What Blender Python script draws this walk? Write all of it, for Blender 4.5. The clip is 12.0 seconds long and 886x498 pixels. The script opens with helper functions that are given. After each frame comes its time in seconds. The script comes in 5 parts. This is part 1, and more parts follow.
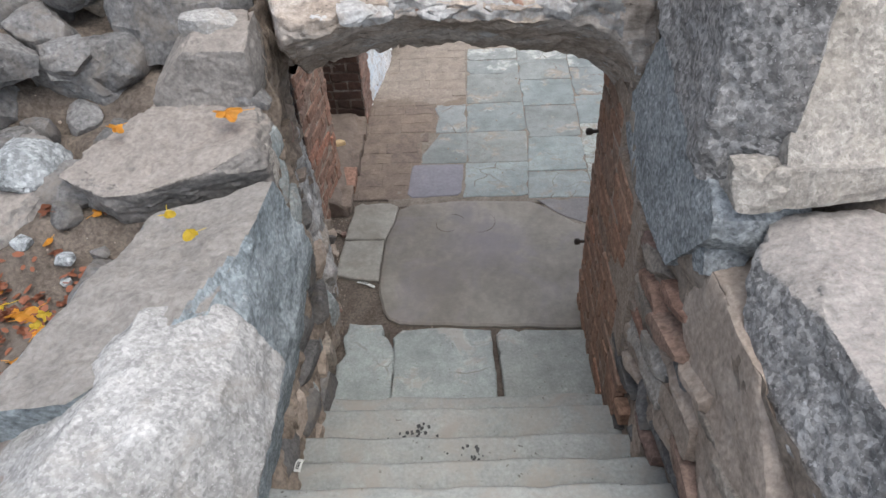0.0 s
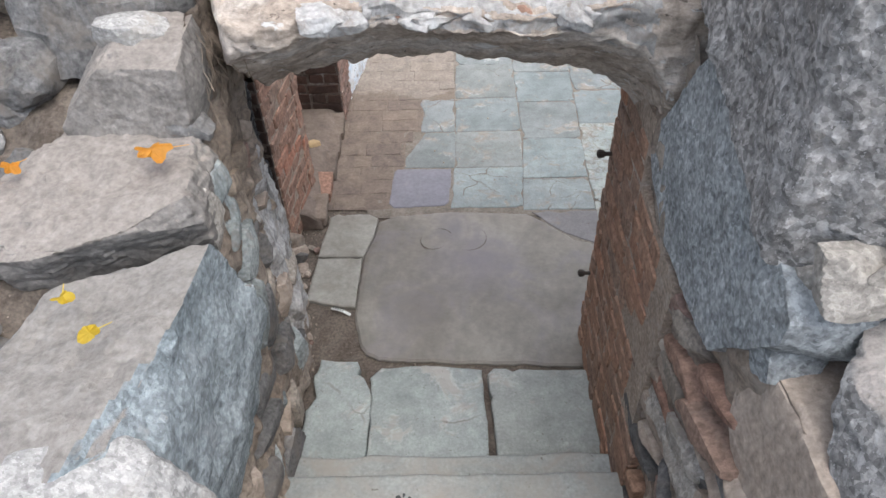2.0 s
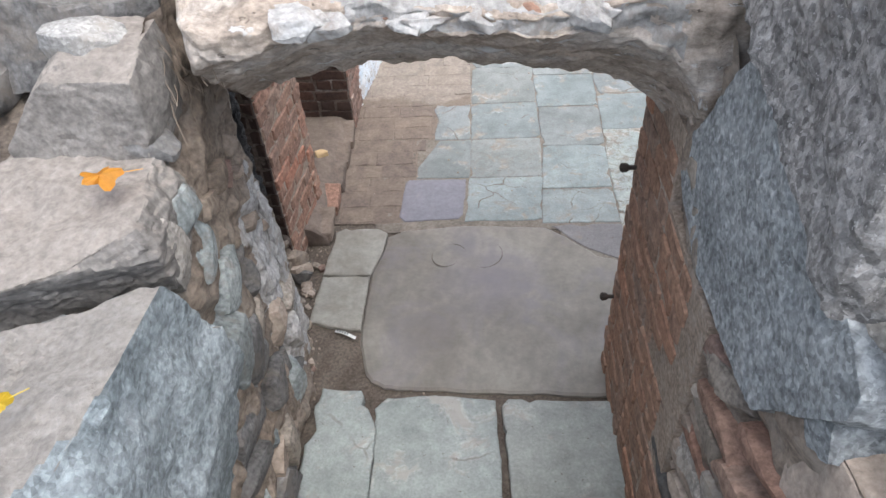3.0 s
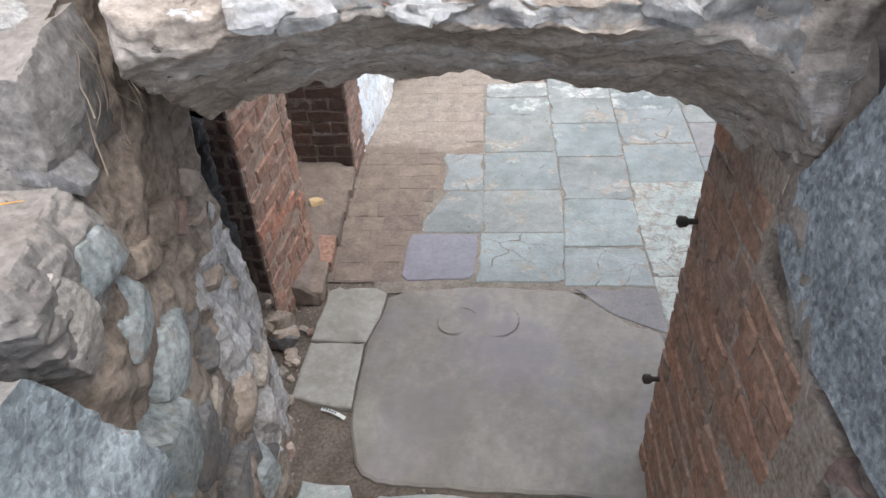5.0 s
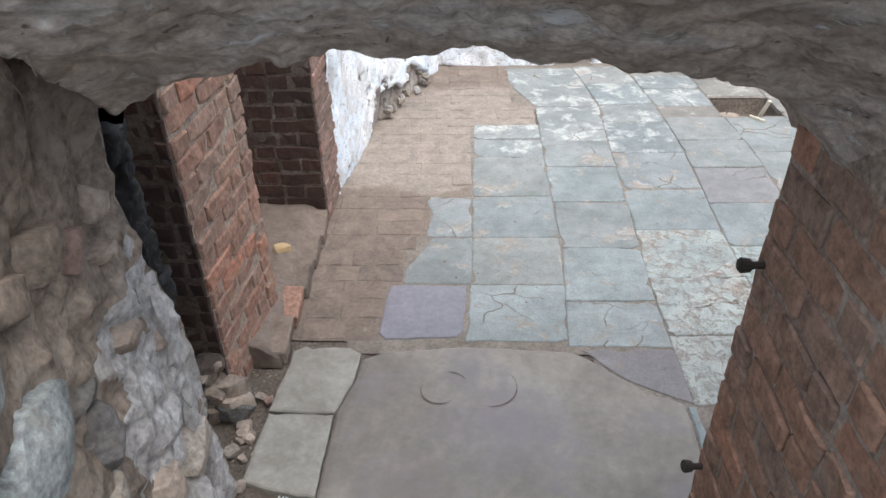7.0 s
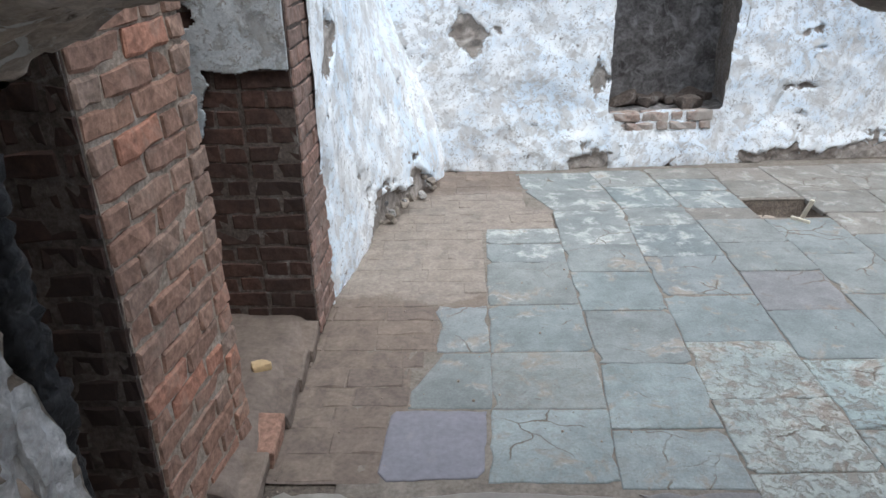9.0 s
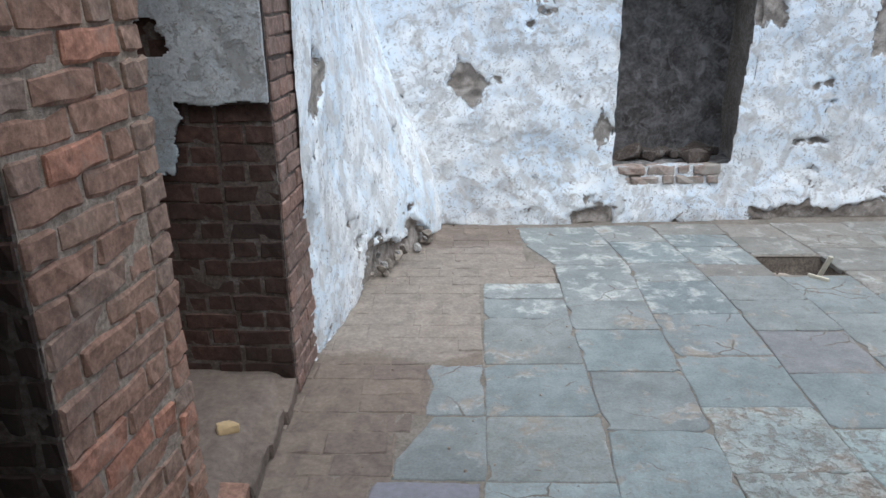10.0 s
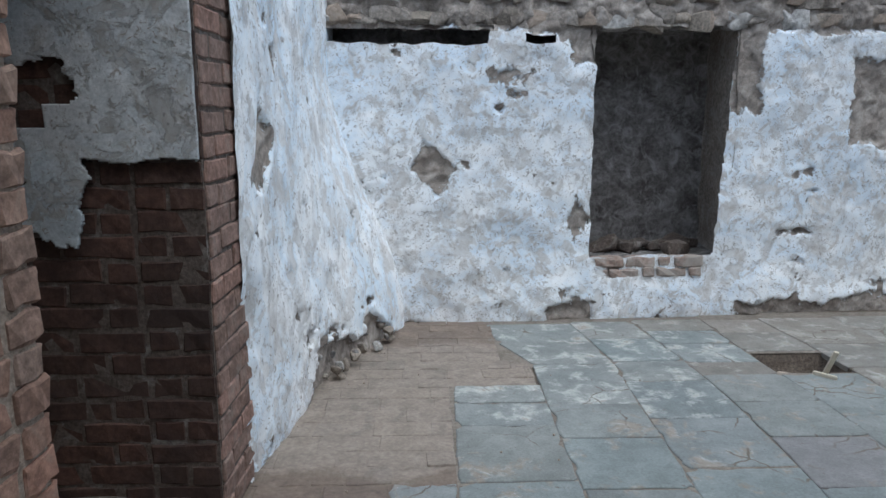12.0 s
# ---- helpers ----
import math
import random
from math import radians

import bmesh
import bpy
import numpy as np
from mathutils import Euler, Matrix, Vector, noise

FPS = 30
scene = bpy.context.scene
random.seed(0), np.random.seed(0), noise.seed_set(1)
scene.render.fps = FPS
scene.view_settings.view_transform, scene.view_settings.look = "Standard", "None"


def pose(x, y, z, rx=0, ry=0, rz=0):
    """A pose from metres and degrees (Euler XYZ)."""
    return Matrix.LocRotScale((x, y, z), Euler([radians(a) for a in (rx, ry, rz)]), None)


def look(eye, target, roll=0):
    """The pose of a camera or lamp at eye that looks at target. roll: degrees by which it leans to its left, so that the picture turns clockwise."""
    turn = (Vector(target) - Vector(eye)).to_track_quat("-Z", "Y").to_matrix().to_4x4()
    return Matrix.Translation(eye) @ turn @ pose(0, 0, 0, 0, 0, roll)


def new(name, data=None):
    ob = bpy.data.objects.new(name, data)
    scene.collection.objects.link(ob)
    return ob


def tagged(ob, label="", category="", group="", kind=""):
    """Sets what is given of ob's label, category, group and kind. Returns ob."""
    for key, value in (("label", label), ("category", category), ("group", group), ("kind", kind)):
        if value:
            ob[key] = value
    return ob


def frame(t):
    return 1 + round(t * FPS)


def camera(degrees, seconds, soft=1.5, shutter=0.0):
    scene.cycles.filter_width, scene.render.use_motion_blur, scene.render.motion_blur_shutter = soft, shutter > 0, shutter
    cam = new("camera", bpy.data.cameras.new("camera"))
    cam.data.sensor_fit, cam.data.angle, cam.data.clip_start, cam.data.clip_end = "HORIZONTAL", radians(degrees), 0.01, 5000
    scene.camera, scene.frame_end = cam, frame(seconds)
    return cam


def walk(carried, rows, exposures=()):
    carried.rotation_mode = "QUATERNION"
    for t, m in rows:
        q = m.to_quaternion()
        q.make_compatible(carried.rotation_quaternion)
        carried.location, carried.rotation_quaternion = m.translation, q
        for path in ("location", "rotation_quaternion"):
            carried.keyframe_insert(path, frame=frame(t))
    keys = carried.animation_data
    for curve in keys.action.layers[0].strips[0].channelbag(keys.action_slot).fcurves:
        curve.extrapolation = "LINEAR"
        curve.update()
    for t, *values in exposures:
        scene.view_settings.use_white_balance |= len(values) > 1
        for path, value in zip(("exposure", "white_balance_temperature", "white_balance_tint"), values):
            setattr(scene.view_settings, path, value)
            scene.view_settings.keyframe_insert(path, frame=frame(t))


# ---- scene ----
cam = camera(64.0, 12.0, soft=1.5)
PATH = [
    (0, (0.427, 0.141, 3.043), (0.357, 1.622, 1.7), -3.4),
    (0.5, (0.428, 0.285, 3.011), (0.384, 1.751, 1.652), -3.4),
    (1, (0.456, 0.464, 2.987), (0.39, 1.927, 1.625), -3.2),
    (1.5, (0.441, 0.583, 2.955), (0.356, 2.029, 1.576), -2.8),
    (2, (0.413, 0.689, 2.915), (0.385, 2.117, 1.515), -1.8),
    (2.5, (0.434, 0.822, 2.812), (0.393, 2.251, 1.414), -3.1),
    (3, (0.487, 0.941, 2.784), (0.384, 2.372, 1.39), -4.1),
    (3.5, (0.5, 1.036, 2.714), (0.385, 2.485, 1.341), -3.6),
    (3.7, (0.464, 1.096, 2.656), (0.395, 2.615, 1.357), -2.4),
    (5.5, (0.437, 1.409, 2.377), (0.306, 2.946, 1.104), -2.6),
    (6, (0.423, 1.507, 2.279), (0.29, 3.067, 1.035), -1.9),
    (6.5, (0.391, 1.605, 2.208), (0.332, 3.237, 1.053), -0.9),
    (6.7, (0.388, 1.638, 2.176), (0.34, 3.27, 1.02), -0.9),
    (8.3, (0.35, 2.029, 1.874), (0.267, 3.779, 0.909), -1.2),
    (8.5, (0.341, 2.066, 1.826), (0.268, 3.839, 0.903), -1.2),
    (9, (0.323, 2.152, 1.749), (0.269, 3.968, 0.913), -1.4),
    (9.5, (0.346, 2.281, 1.648), (0.297, 4.131, 0.889), -1.1),
    (10, (0.357, 2.376, 1.594), (0.299, 4.259, 0.922), -0.7),
    (10.5, (0.337, 2.487, 1.532), (0.318, 4.404, 0.963), -0.3),
    (11, (0.321, 2.589, 1.468), (0.352, 4.531, 0.994), -0.4),
    (11.5, (0.321, 2.723, 1.392), (0.36, 4.681, 0.987), -0.4),
    (12, (0.321, 2.805, 1.374), (0.377, 4.768, 0.997), 0.0),
]
EXPOSURES = [(0.0, 0.90, 6160, 8), (3.5, 1.36, 6100, 8), (6.5, 1.36, 6090, 8), (8.5, 0.97, 5930, 5), (9.5, 0.84, 5750, 4), (12.0, 0.32, 5640, 3)]
walk(cam, [(t, look(eye, target, roll)) for t, eye, target, roll in PATH], EXPOSURES)

# ---- world and light: an overcast day ----
world = bpy.data.worlds.new("world")
scene.world = world
world.use_nodes = True
wn = world.node_tree.nodes
sky = wn.new("ShaderNodeTexSky")
sky.sky_type = "NISHITA"
sky.sun_disc = False
sky.sun_elevation = radians(68)
sky.sun_rotation = radians(140)
sky.air_density, sky.dust_density, sky.ozone_density = 1.0, 4.0, 1.0
wn["Background"].inputs["Strength"].default_value = 0.15
veil = wn.new("ShaderNodeHueSaturation")  # thin cloud takes most of the blue out of the sky
veil.inputs["Saturation"].default_value = 0.55
world.node_tree.links.new(sky.outputs[0], veil.inputs["Color"])
world.node_tree.links.new(veil.outputs[0], wn["Background"].inputs["Color"])

sun_data = bpy.data.lights.new("sun", "SUN")
sun_data.energy = 0.7
sun_data.angle = radians(70)
sun_data.color = (1.0, 0.95, 0.88)
sun = new("sun", sun_data)
sun.matrix_world = look((0, 0, 8), (-0.9, 0.5, 3.9))


# ---- materials ----
def material(name):
    m = bpy.data.materials.new(name)
    m.use_nodes = True
    return m, m.node_tree.nodes, m.node_tree.links


def noise_node(nt, coord, scale, detail=6.0, rough=0.6, distort=0.0):
    n = nt.nodes.new("ShaderNodeTexNoise")
    n.inputs["Scale"].default_value = scale
    n.inputs["Detail"].default_value = detail
    n.inputs["Roughness"].default_value = rough
    n.inputs["Distortion"].default_value = distort
    nt.links.new(coord, n.inputs["Vector"])
    return n.outputs["Fac"]


def ramp(nt, fac, stops):
    r = nt.nodes.new("ShaderNodeValToRGB")
    e = r.color_ramp.elements
    while len(e) < len(stops):
        e.new(0.5)
    for k, (p, c) in zip(e, stops):
        k.position = p
        k.color = (*c, 1) if isinstance(c, tuple) else (c, c, c, 1)
    nt.links.new(fac, r.inputs["Fac"])
    return r.outputs["Color"]


def mix(nt, fac, a, b, mode="MIX"):
    m = nt.nodes.new("ShaderNodeMix")
    m.data_type, m.blend_type = "RGBA", mode
    for sock, v in ((m.inputs[0], fac), (m.inputs[6], a), (m.inputs[7], b)):
        if isinstance(v, (int, float)):
            sock.default_value = v
        elif isinstance(v, tuple):
            sock.default_value = (*v, 1)
        else:
            nt.links.new(v, sock)
    return m.outputs[2]


def bump(nt, height, strength, distance, before=None):
    b = nt.nodes.new("ShaderNodeBump")
    b.inputs["Strength"].default_value = strength
    b.inputs["Distance"].default_value = distance
    nt.links.new(height, b.inputs["Height"])
    if before is not None:
        nt.links.new(before, b.inputs["Normal"])
    return b.outputs["Normal"]


def world_coord(nt):
    g = nt.nodes.new("ShaderNodeNewGeometry")
    return g.outputs["Position"]


def random_value(nt):
    return nt.nodes.new("ShaderNodeObjectInfo").outputs["Random"]


def surface(name, low, high, dust=None, dust_amount=0.5, coarse=5.0, fine=60.0, speck=None, speck_scale=160.0,
            speck_at=0.62, vary=0.25, roughness=0.9, relief=0.006, grain=0.0015, top_tone=None, contrast=1.0, crystals=None, sparkle=1.0):
    """A weathered mineral surface: two-scale colour, specks, dust, relief."""
    m, nodes, links = material(name)
    nt = m.node_tree
    at = world_coord(nt)
    big = noise_node(nt, at, coarse, 5, 0.6, 0.15)
    small = noise_node(nt, at, fine, 6, 0.62)
    col = mix(nt, ramp(nt, big, [(0.3, 0.0), (0.7, 1.0)]), low, high)
    middle = noise_node(nt, at, coarse * 4.3, 9, 0.74, 0.15)
    col = mix(nt, 0.7 * contrast, col, ramp(nt, small, [(0.3, 0.18), (0.7, 0.82)]), "OVERLAY")
    col = mix(nt, 0.5 * min(1.0, contrast + 0.25), col, ramp(nt, middle, [(0.32, 0.32), (0.68, 0.70)]), "OVERLAY")
    if crystals:
        for scale, amount in ((crystals, 0.55 * sparkle), (crystals * 0.4, 0.3 * sparkle)):
            cell = nodes.new("ShaderNodeTexVoronoi")
            cell.inputs["Scale"].default_value = scale
            links.new(at, cell.inputs["Vector"])
            one = nodes.new("ShaderNodeSeparateColor")
            links.new(cell.outputs["Color"], one.inputs[0])
            col = mix(nt, amount, col, ramp(nt, one.outputs[0], [(0.0, 0.16), (0.5, 0.5), (1.0, 0.84)]), "OVERLAY")
    if speck:
        v = noise_node(nt, at, speck_scale, 2, 0.8)
        col = mix(nt, ramp(nt, v, [(speck_at, 0.0), (speck_at + 0.06, 1.0)]), col, speck)
    if dust:
        d = noise_node(nt, at, coarse * 1.7, 8, 0.68, 0.8)
        col = mix(nt, ramp(nt, d, [(0.62 - 0.3 * dust_amount, 0.0), (0.82 - 0.3 * dust_amount, 0.85)]), col, dust)
    # up-facing parts: settled dust on slate and stone, paler tan on granite
    if top_tone:
        g = nodes.new("ShaderNodeNewGeometry")
        x = nodes.new("ShaderNodeSeparateXYZ")
        links.new(g.outputs["Normal"], x.inputs[0])
        up = nodes.new("ShaderNodeMath")
        up.operation = "MULTIPLY_ADD"
        up.inputs[1].default_value = 0.35
        links.new(small, up.inputs[0])
        links.new(x.outputs["Z"], up.inputs[2])
        film = mix(nt, 0.45, top_tone, ramp(nt, small, [(0.3, 0.25), (0.7, 0.75)]), "OVERLAY")
        film = mix(nt, 0.5, film, ramp(nt, middle, [(0.32, 0.3), (0.68, 0.7)]), "OVERLAY")
        col = mix(nt, ramp(nt, up.outputs[0], [(0.76, 0.0), (0.96, 0.92)]), col, film)
    if vary:
        tone = ramp(nt, random_value(nt), [(0.0, 1.0 - vary), (1.0, 1.0)])
        col = mix(nt, 1.0, col, tone, "MULTIPLY")
    n1 = bump(nt, middle, 0.8, relief, bump(nt, big, 0.6, relief))
    n2 = bump(nt, small, 0.8, grain, n1)
    if crystals:
        n2 = bump(nt, one.outputs[0], 0.75 * sparkle, 0.005, n2)
    p = nodes["Principled BSDF"]
    links.new(col, p.inputs["Base Color"])
    links.new(n2, p.inputs["Normal"])
    p.inputs["Roughness"].default_value = roughness
    p.inputs["Specular IOR Level"].default_value = 0.25
    return m


def brick_material(name, tones, dust, dust_amount=0.4, shade_tone=None):
    """Fired clay: each brick takes its own tone, with worn and dusty spots."""
    m, nodes, links = material(name)
    nt = m.node_tree
    at = world_coord(nt)
    col = ramp(nt, random_value(nt), [(i / (len(tones) - 1), c) for i, c in enumerate(tones)])
    small = noise_node(nt, at, 45, 7, 0.7)
    big = noise_node(nt, at, 7, 6, 0.65, 0.5)
    col = mix(nt, 0.7, col, ramp(nt, small, [(0.3, 0.2), (0.7, 0.8)]), "OVERLAY")
    col = mix(nt, 0.6, col, ramp(nt, noise_node(nt, at, 20, 6, 0.7, 0.5), [(0.32, 0.25), (0.68, 0.75)]), "OVERLAY")
    col = mix(nt, ramp(nt, big, [(0.66 - 0.3 * dust_amount, 0.0), (0.86 - 0.3 * dust_amount, 0.8)]), col, dust)
    # broad dark patches that deepen the painted shade of the pier fronts
    if shade_tone:
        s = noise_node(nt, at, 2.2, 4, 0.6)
        col = mix(nt, ramp(nt, s, [(0.35, 0.0), (0.6, 0.75)]), col, shade_tone)
    p = nodes["Principled BSDF"]
    links.new(col, p.inputs["Base Color"])
    links.new(bump(nt, small, 0.9, 0.003, bump(nt, big, 0.6, 0.005)), p.inputs["Normal"])
    p.inputs["Roughness"].default_value = 0.92
    p.inputs["Specular IOR Level"].default_value = 0.2
    return m


def whitewash_material(name, white, blue, grey, dirt_amount=0.5, stretch=1.0, chips=None):
    """Old limewash: chalky white with bluish coats, beige and grey bruises, flecks. chips: two colours of the masonry under it,
    laid bare where the mesh's field "bare" says so."""
    m, nodes, links = material(name)
    nt = m.node_tree
    scale = nodes.new("ShaderNodeVectorMath")
    scale.operation = "MULTIPLY"
    scale.inputs[1].default_value = (1, 1, stretch)
    links.new(world_coord(nt), scale.inputs[0])
    at = scale.outputs[0]
    a = noise_node(nt, at, 2.4, 7, 0.65, 0.6)
    soft = noise_node(nt, at, 5.5, 10, 0.74, 1.0)
    b = noise_node(nt, at, 17.0, 9, 0.78, 0.8)
    c = noise_node(nt, at, 70.0, 6, 0.78)
    f = noise_node(nt, at, 36.0, 4, 0.65, 1.5)
    col = mix(nt, ramp(nt, a, [(0.40, 0.0), (0.62, 1.0)]), white, blue)
    k = 0.16 * dirt_amount
    col = mix(nt, ramp(nt, soft, [(0.60 - k, 0.0), (0.67 - k, 0.7)]), col, grey)
    col = mix(nt, ramp(nt, b, [(0.615 - k, 0.0), (0.655 - k, 0.75)]), col, tuple(0.70 * v for v in grey))
    col = mix(nt, 0.6, col, ramp(nt, c, [(0.32, 0.27), (0.68, 0.73)]), "OVERLAY")
    wash = noise_node(nt, at, 3.6, 13, 0.78, 0.4)
    col = mix(nt, ramp(nt, wash, [(0.515, 0.0), (0.64, 0.72)]), col, tuple(0.92 * v for v in grey))
    col = mix(nt, ramp(nt, f, [(0.60, 0.0), (0.63, 0.8)]), col, (0.26, 0.225, 0.20))
    peel = ramp(nt, noise_node(nt, at, 7.5, 12, 0.72, 0.5), [(0.545 - 0.04 * dirt_amount, 0.0), (0.575 - 0.04 * dirt_amount, 1.0)])
    old = mix(nt, ramp(nt, b, [(0.4, 0.0), (0.6, 1.0)]), tuple(0.9 * v for v in grey), tuple(0.81 * v for v in white))
    col = mix(nt, mix(nt, 0.15, peel, (0.0, 0.0, 0.0)), col, old)
    coat = nodes.new("ShaderNodeInvert")
    links.new(peel, coat.inputs["Color"])
    n = bump(nt, coat.outputs[0], 0.8, 0.0025, bump(nt, b, 0.5, 0.0018, bump(nt, soft, 0.35, 0.003)))
    if chips:
        field = nodes.new("ShaderNodeAttribute")
        field.attribute_name = "bare"
        rag = nodes.new("ShaderNodeMath")
        rag.operation = "MULTIPLY_ADD"
        rag.inputs[1].default_value = 1.3
        links.new(noise_node(nt, at, 11.0, 8, 0.7, 0.6), rag.inputs[0])
        links.new(field.outputs["Fac"], rag.inputs[2])
        low = nodes.new("ShaderNodeMath")
        low.operation = "SUBTRACT"
        low.inputs[1].default_value = 0.55
        links.new(rag.outputs[0], low.inputs[0])
        mask = ramp(nt, low.outputs[0], [(0.60, 0.0), (0.64, 1.0)])
        under = mix(nt, ramp(nt, soft, [(0.4, 0.0), (0.62, 1.0)]), chips[0], chips[1])
        under = mix(nt, 0.8, under, ramp(nt, b, [(0.3, 0.2), (0.7, 0.8)]), "OVERLAY")
        under = mix(nt, ramp(nt, f, [(0.60, 0.0), (0.68, 0.6)]), under, (0.50, 0.47, 0.44))
        col = mix(nt, mask, col, under)
        inv = nodes.new("ShaderNodeInvert")
        links.new(mask, inv.inputs["Color"])
        n = bump(nt, inv.outputs[0], 0.9, 0.012, n)
    p = nodes["Principled BSDF"]
    links.new(col, p.inputs["Base Color"])
    links.new(bump(nt, c, 0.45, 0.0012, n), p.inputs["Normal"])
    p.inputs["Roughness"].default_value = 0.95
    p.inputs["Specular IOR Level"].default_value = 0.15
    return m


def plain(name, colour, roughness=0.6, metal=0.0, relief=0.0):
    m, nodes, links = material(name)
    nt = m.node_tree
    at = world_coord(nt)
    n = noise_node(nt, at, 40, 6, 0.65)
    dark = tuple(0.6 * v for v in colour)
    links.new(mix(nt, n, dark, tuple(min(1.0, 1.25 * v) for v in colour)), nodes["Principled BSDF"].inputs["Base Color"])
    nodes["Principled BSDF"].inputs["Roughness"].default_value = roughness
    nodes["Principled BSDF"].inputs["Metallic"].default_value = metal
    if relief:
        links.new(bump(nt, n, 0.7, relief), nodes["Principled BSDF"].inputs["Normal"])
    return m


MUD = surface("mud_mortar", (0.165, 0.130, 0.102), (0.29, 0.236, 0.19), (0.36, 0.312, 0.268), 0.36, 4.0, 45.0, vary=0, relief=0.012, grain=0.004)
SOIL = surface("soil", (0.09, 0.072, 0.058), (0.165, 0.135, 0.11), (0.22, 0.185, 0.155), 0.35, 3.0, 70.0, (0.30, 0.27, 0.235), 90.0, 0.70, 0, 0.95, 0.02, 0.006)
GRANITE = surface("pale_granite", (0.31, 0.298, 0.283), (0.45, 0.435, 0.415), (0.36, 0.325, 0.285), 0.35, 3.0, 80.0, (0.60, 0.59, 0.57), 130.0, 0.64, 0.1, 0.85, 0.012, 0.004, crystals=110, contrast=0.5, sparkle=0.55)
GRANITE_TAN = surface("tan_granite", (0.30, 0.272, 0.24), (0.41, 0.377, 0.34), (0.44, 0.39, 0.33), 0.4, 3.0, 70.0, (0.22, 0.19, 0.17), 120.0, 0.66, 0.1, 0.88, 0.014, 0.004, crystals=90, contrast=0.6, sparkle=0.6)
SLATE = surface("blue_slate", (0.255, 0.268, 0.272), (0.40, 0.415, 0.418), (0.46, 0.465, 0.46), 0.22, 5.0, 45.0, (0.42, 0.45, 0.46), 75.0, 0.66, 0.1, 0.78, 0.016, 0.006, crystals=95, contrast=0.9, sparkle=0.8)
SLATE_TOP = surface("dusty_slate", (0.225, 0.258, 0.272), (0.37, 0.405, 0.42), (0.42, 0.44, 0.45), 0.18, 4.0, 55.0, (0.36, 0.40, 0.42), 75.0, 0.68, 0.1, 0.8, 0.014, 0.006, top_tone=(0.285, 0.255, 0.228), crystals=80, contrast=0.8, sparkle=0.6)
STONE_TOP = surface("dusty_stone", (0.175, 0.16, 0.147), (0.275, 0.253, 0.233), (0.30, 0.265, 0.235), 0.2, 4.0, 55.0, None, vary=0.1, relief=0.012, grain=0.003, top_tone=(0.27, 0.238, 0.212), contrast=0.8)
# one granite, coloured a paler tan wherever it faces up
GRANITE_MIX = surface("topped_granite", (0.255, 0.240, 0.230), (0.44, 0.422, 0.408), (0.36, 0.325, 0.30), 0.15, 4.0, 55.0, (0.56, 0.54, 0.53), 75.0, 0.62, 0.1, 0.85, 0.03, 0.012, top_tone=(0.50, 0.45, 0.41), crystals=75, contrast=0.9, sparkle=1.0)
STONE = surface("grey_stone", (0.135, 0.129, 0.125), (0.25, 0.242, 0.235), (0.23, 0.20, 0.172), 0.5, 5.0, 60.0, None, vary=0.35, relief=0.012, grain=0.003)
STONE_WARM = surface("warm_stone", (0.26, 0.22, 0.18), (0.40, 0.35, 0.30), (0.36, 0.31, 0.26), 0.45, 4.0, 60.0, None, vary=0.35, relief=0.012, grain=0.003)
STONE_GREEN = surface("pale_green_stone", (0.24, 0.265, 0.265), (0.40, 0.425, 0.418), (0.33, 0.29, 0.25), 0.3, 6.0, 50.0, None, vary=0.35, relief=0.01, grain=0.003)
STONE_BROWN = surface("brown_stone", (0.33, 0.262, 0.212), (0.45, 0.372, 0.308), (0.46, 0.40, 0.345), 0.3, 4.0, 50.0, None, vary=0.25, relief=0.010, grain=0.004, contrast=0.7)
PLASTER = surface("old_render", (0.32, 0.272, 0.23), (0.48, 0.425, 0.37), (0.45, 0.405, 0.36), 0.25, 3.5, 40.0, None, vary=0, relief=0.02, grain=0.005)
def arch_material():
    """Old lime render over rubble: brown earthy coat, grey patches, chips of white lime, thin level cracks."""
    m, nodes, links = material("arch_render")
    nt = m.node_tree
    at = world_coord(nt)
    flat = nodes.new("ShaderNodeVectorMath")
    flat.operation = "MULTIPLY"
    flat.inputs[1].default_value = (1, 1, 2.2)
    links.new(at, flat.inputs[0])
    lie = flat.outputs[0]
    broad = noise_node(nt, lie, 3.0, 6, 0.6, 0.4)
    mid = noise_node(nt, lie, 12, 10, 0.74, 0.5)
    grain = noise_node(nt, at, 60, 6, 0.72)
    col = ramp(nt, broad, [(0.30, (0.31, 0.25, 0.203)), (0.48, (0.42, 0.355, 0.30)), (0.60, (0.50, 0.45, 0.405)), (0.75, (0.45, 0.385, 0.325))])
    col = mix(nt, 0.75, col, ramp(nt, mid, [(0.32, 0.22), (0.68, 0.78)]), "OVERLAY")
    col = mix(nt, 0.55, col, ramp(nt, grain, [(0.3, 0.25), (0.7, 0.75)]), "OVERLAY")
    chip = ramp(nt, noise_node(nt, lie, 7.0, 9, 0.66, 1.2), [(0.615, 0.0), (0.64, 0.9)])
    col = mix(nt, chip, col, (0.60, 0.59, 0.575))
    pits = ramp(nt, noise_node(nt, lie, 20, 5, 0.6, 1.0), [(0.64, 0.0), (0.69, 0.85)])
    col = mix(nt, pits, col, (0.10, 0.08, 0.066))
    p = nodes["Principled BSDF"]
    links.new(col, p.inputs["Base Color"])
    n = bump(nt, pits, -0.8, 0.010, bump(nt, chip, 0.6, 0.008, bump(nt, mid, 0.9, 0.014)))
    links.new(bump(nt, grain, 0.7, 0.003, n), p.inputs["Normal"])
    p.inputs["Roughness"].default_value = 0.93
    p.inputs["Specular IOR Level"].default_value = 0.15
    return m


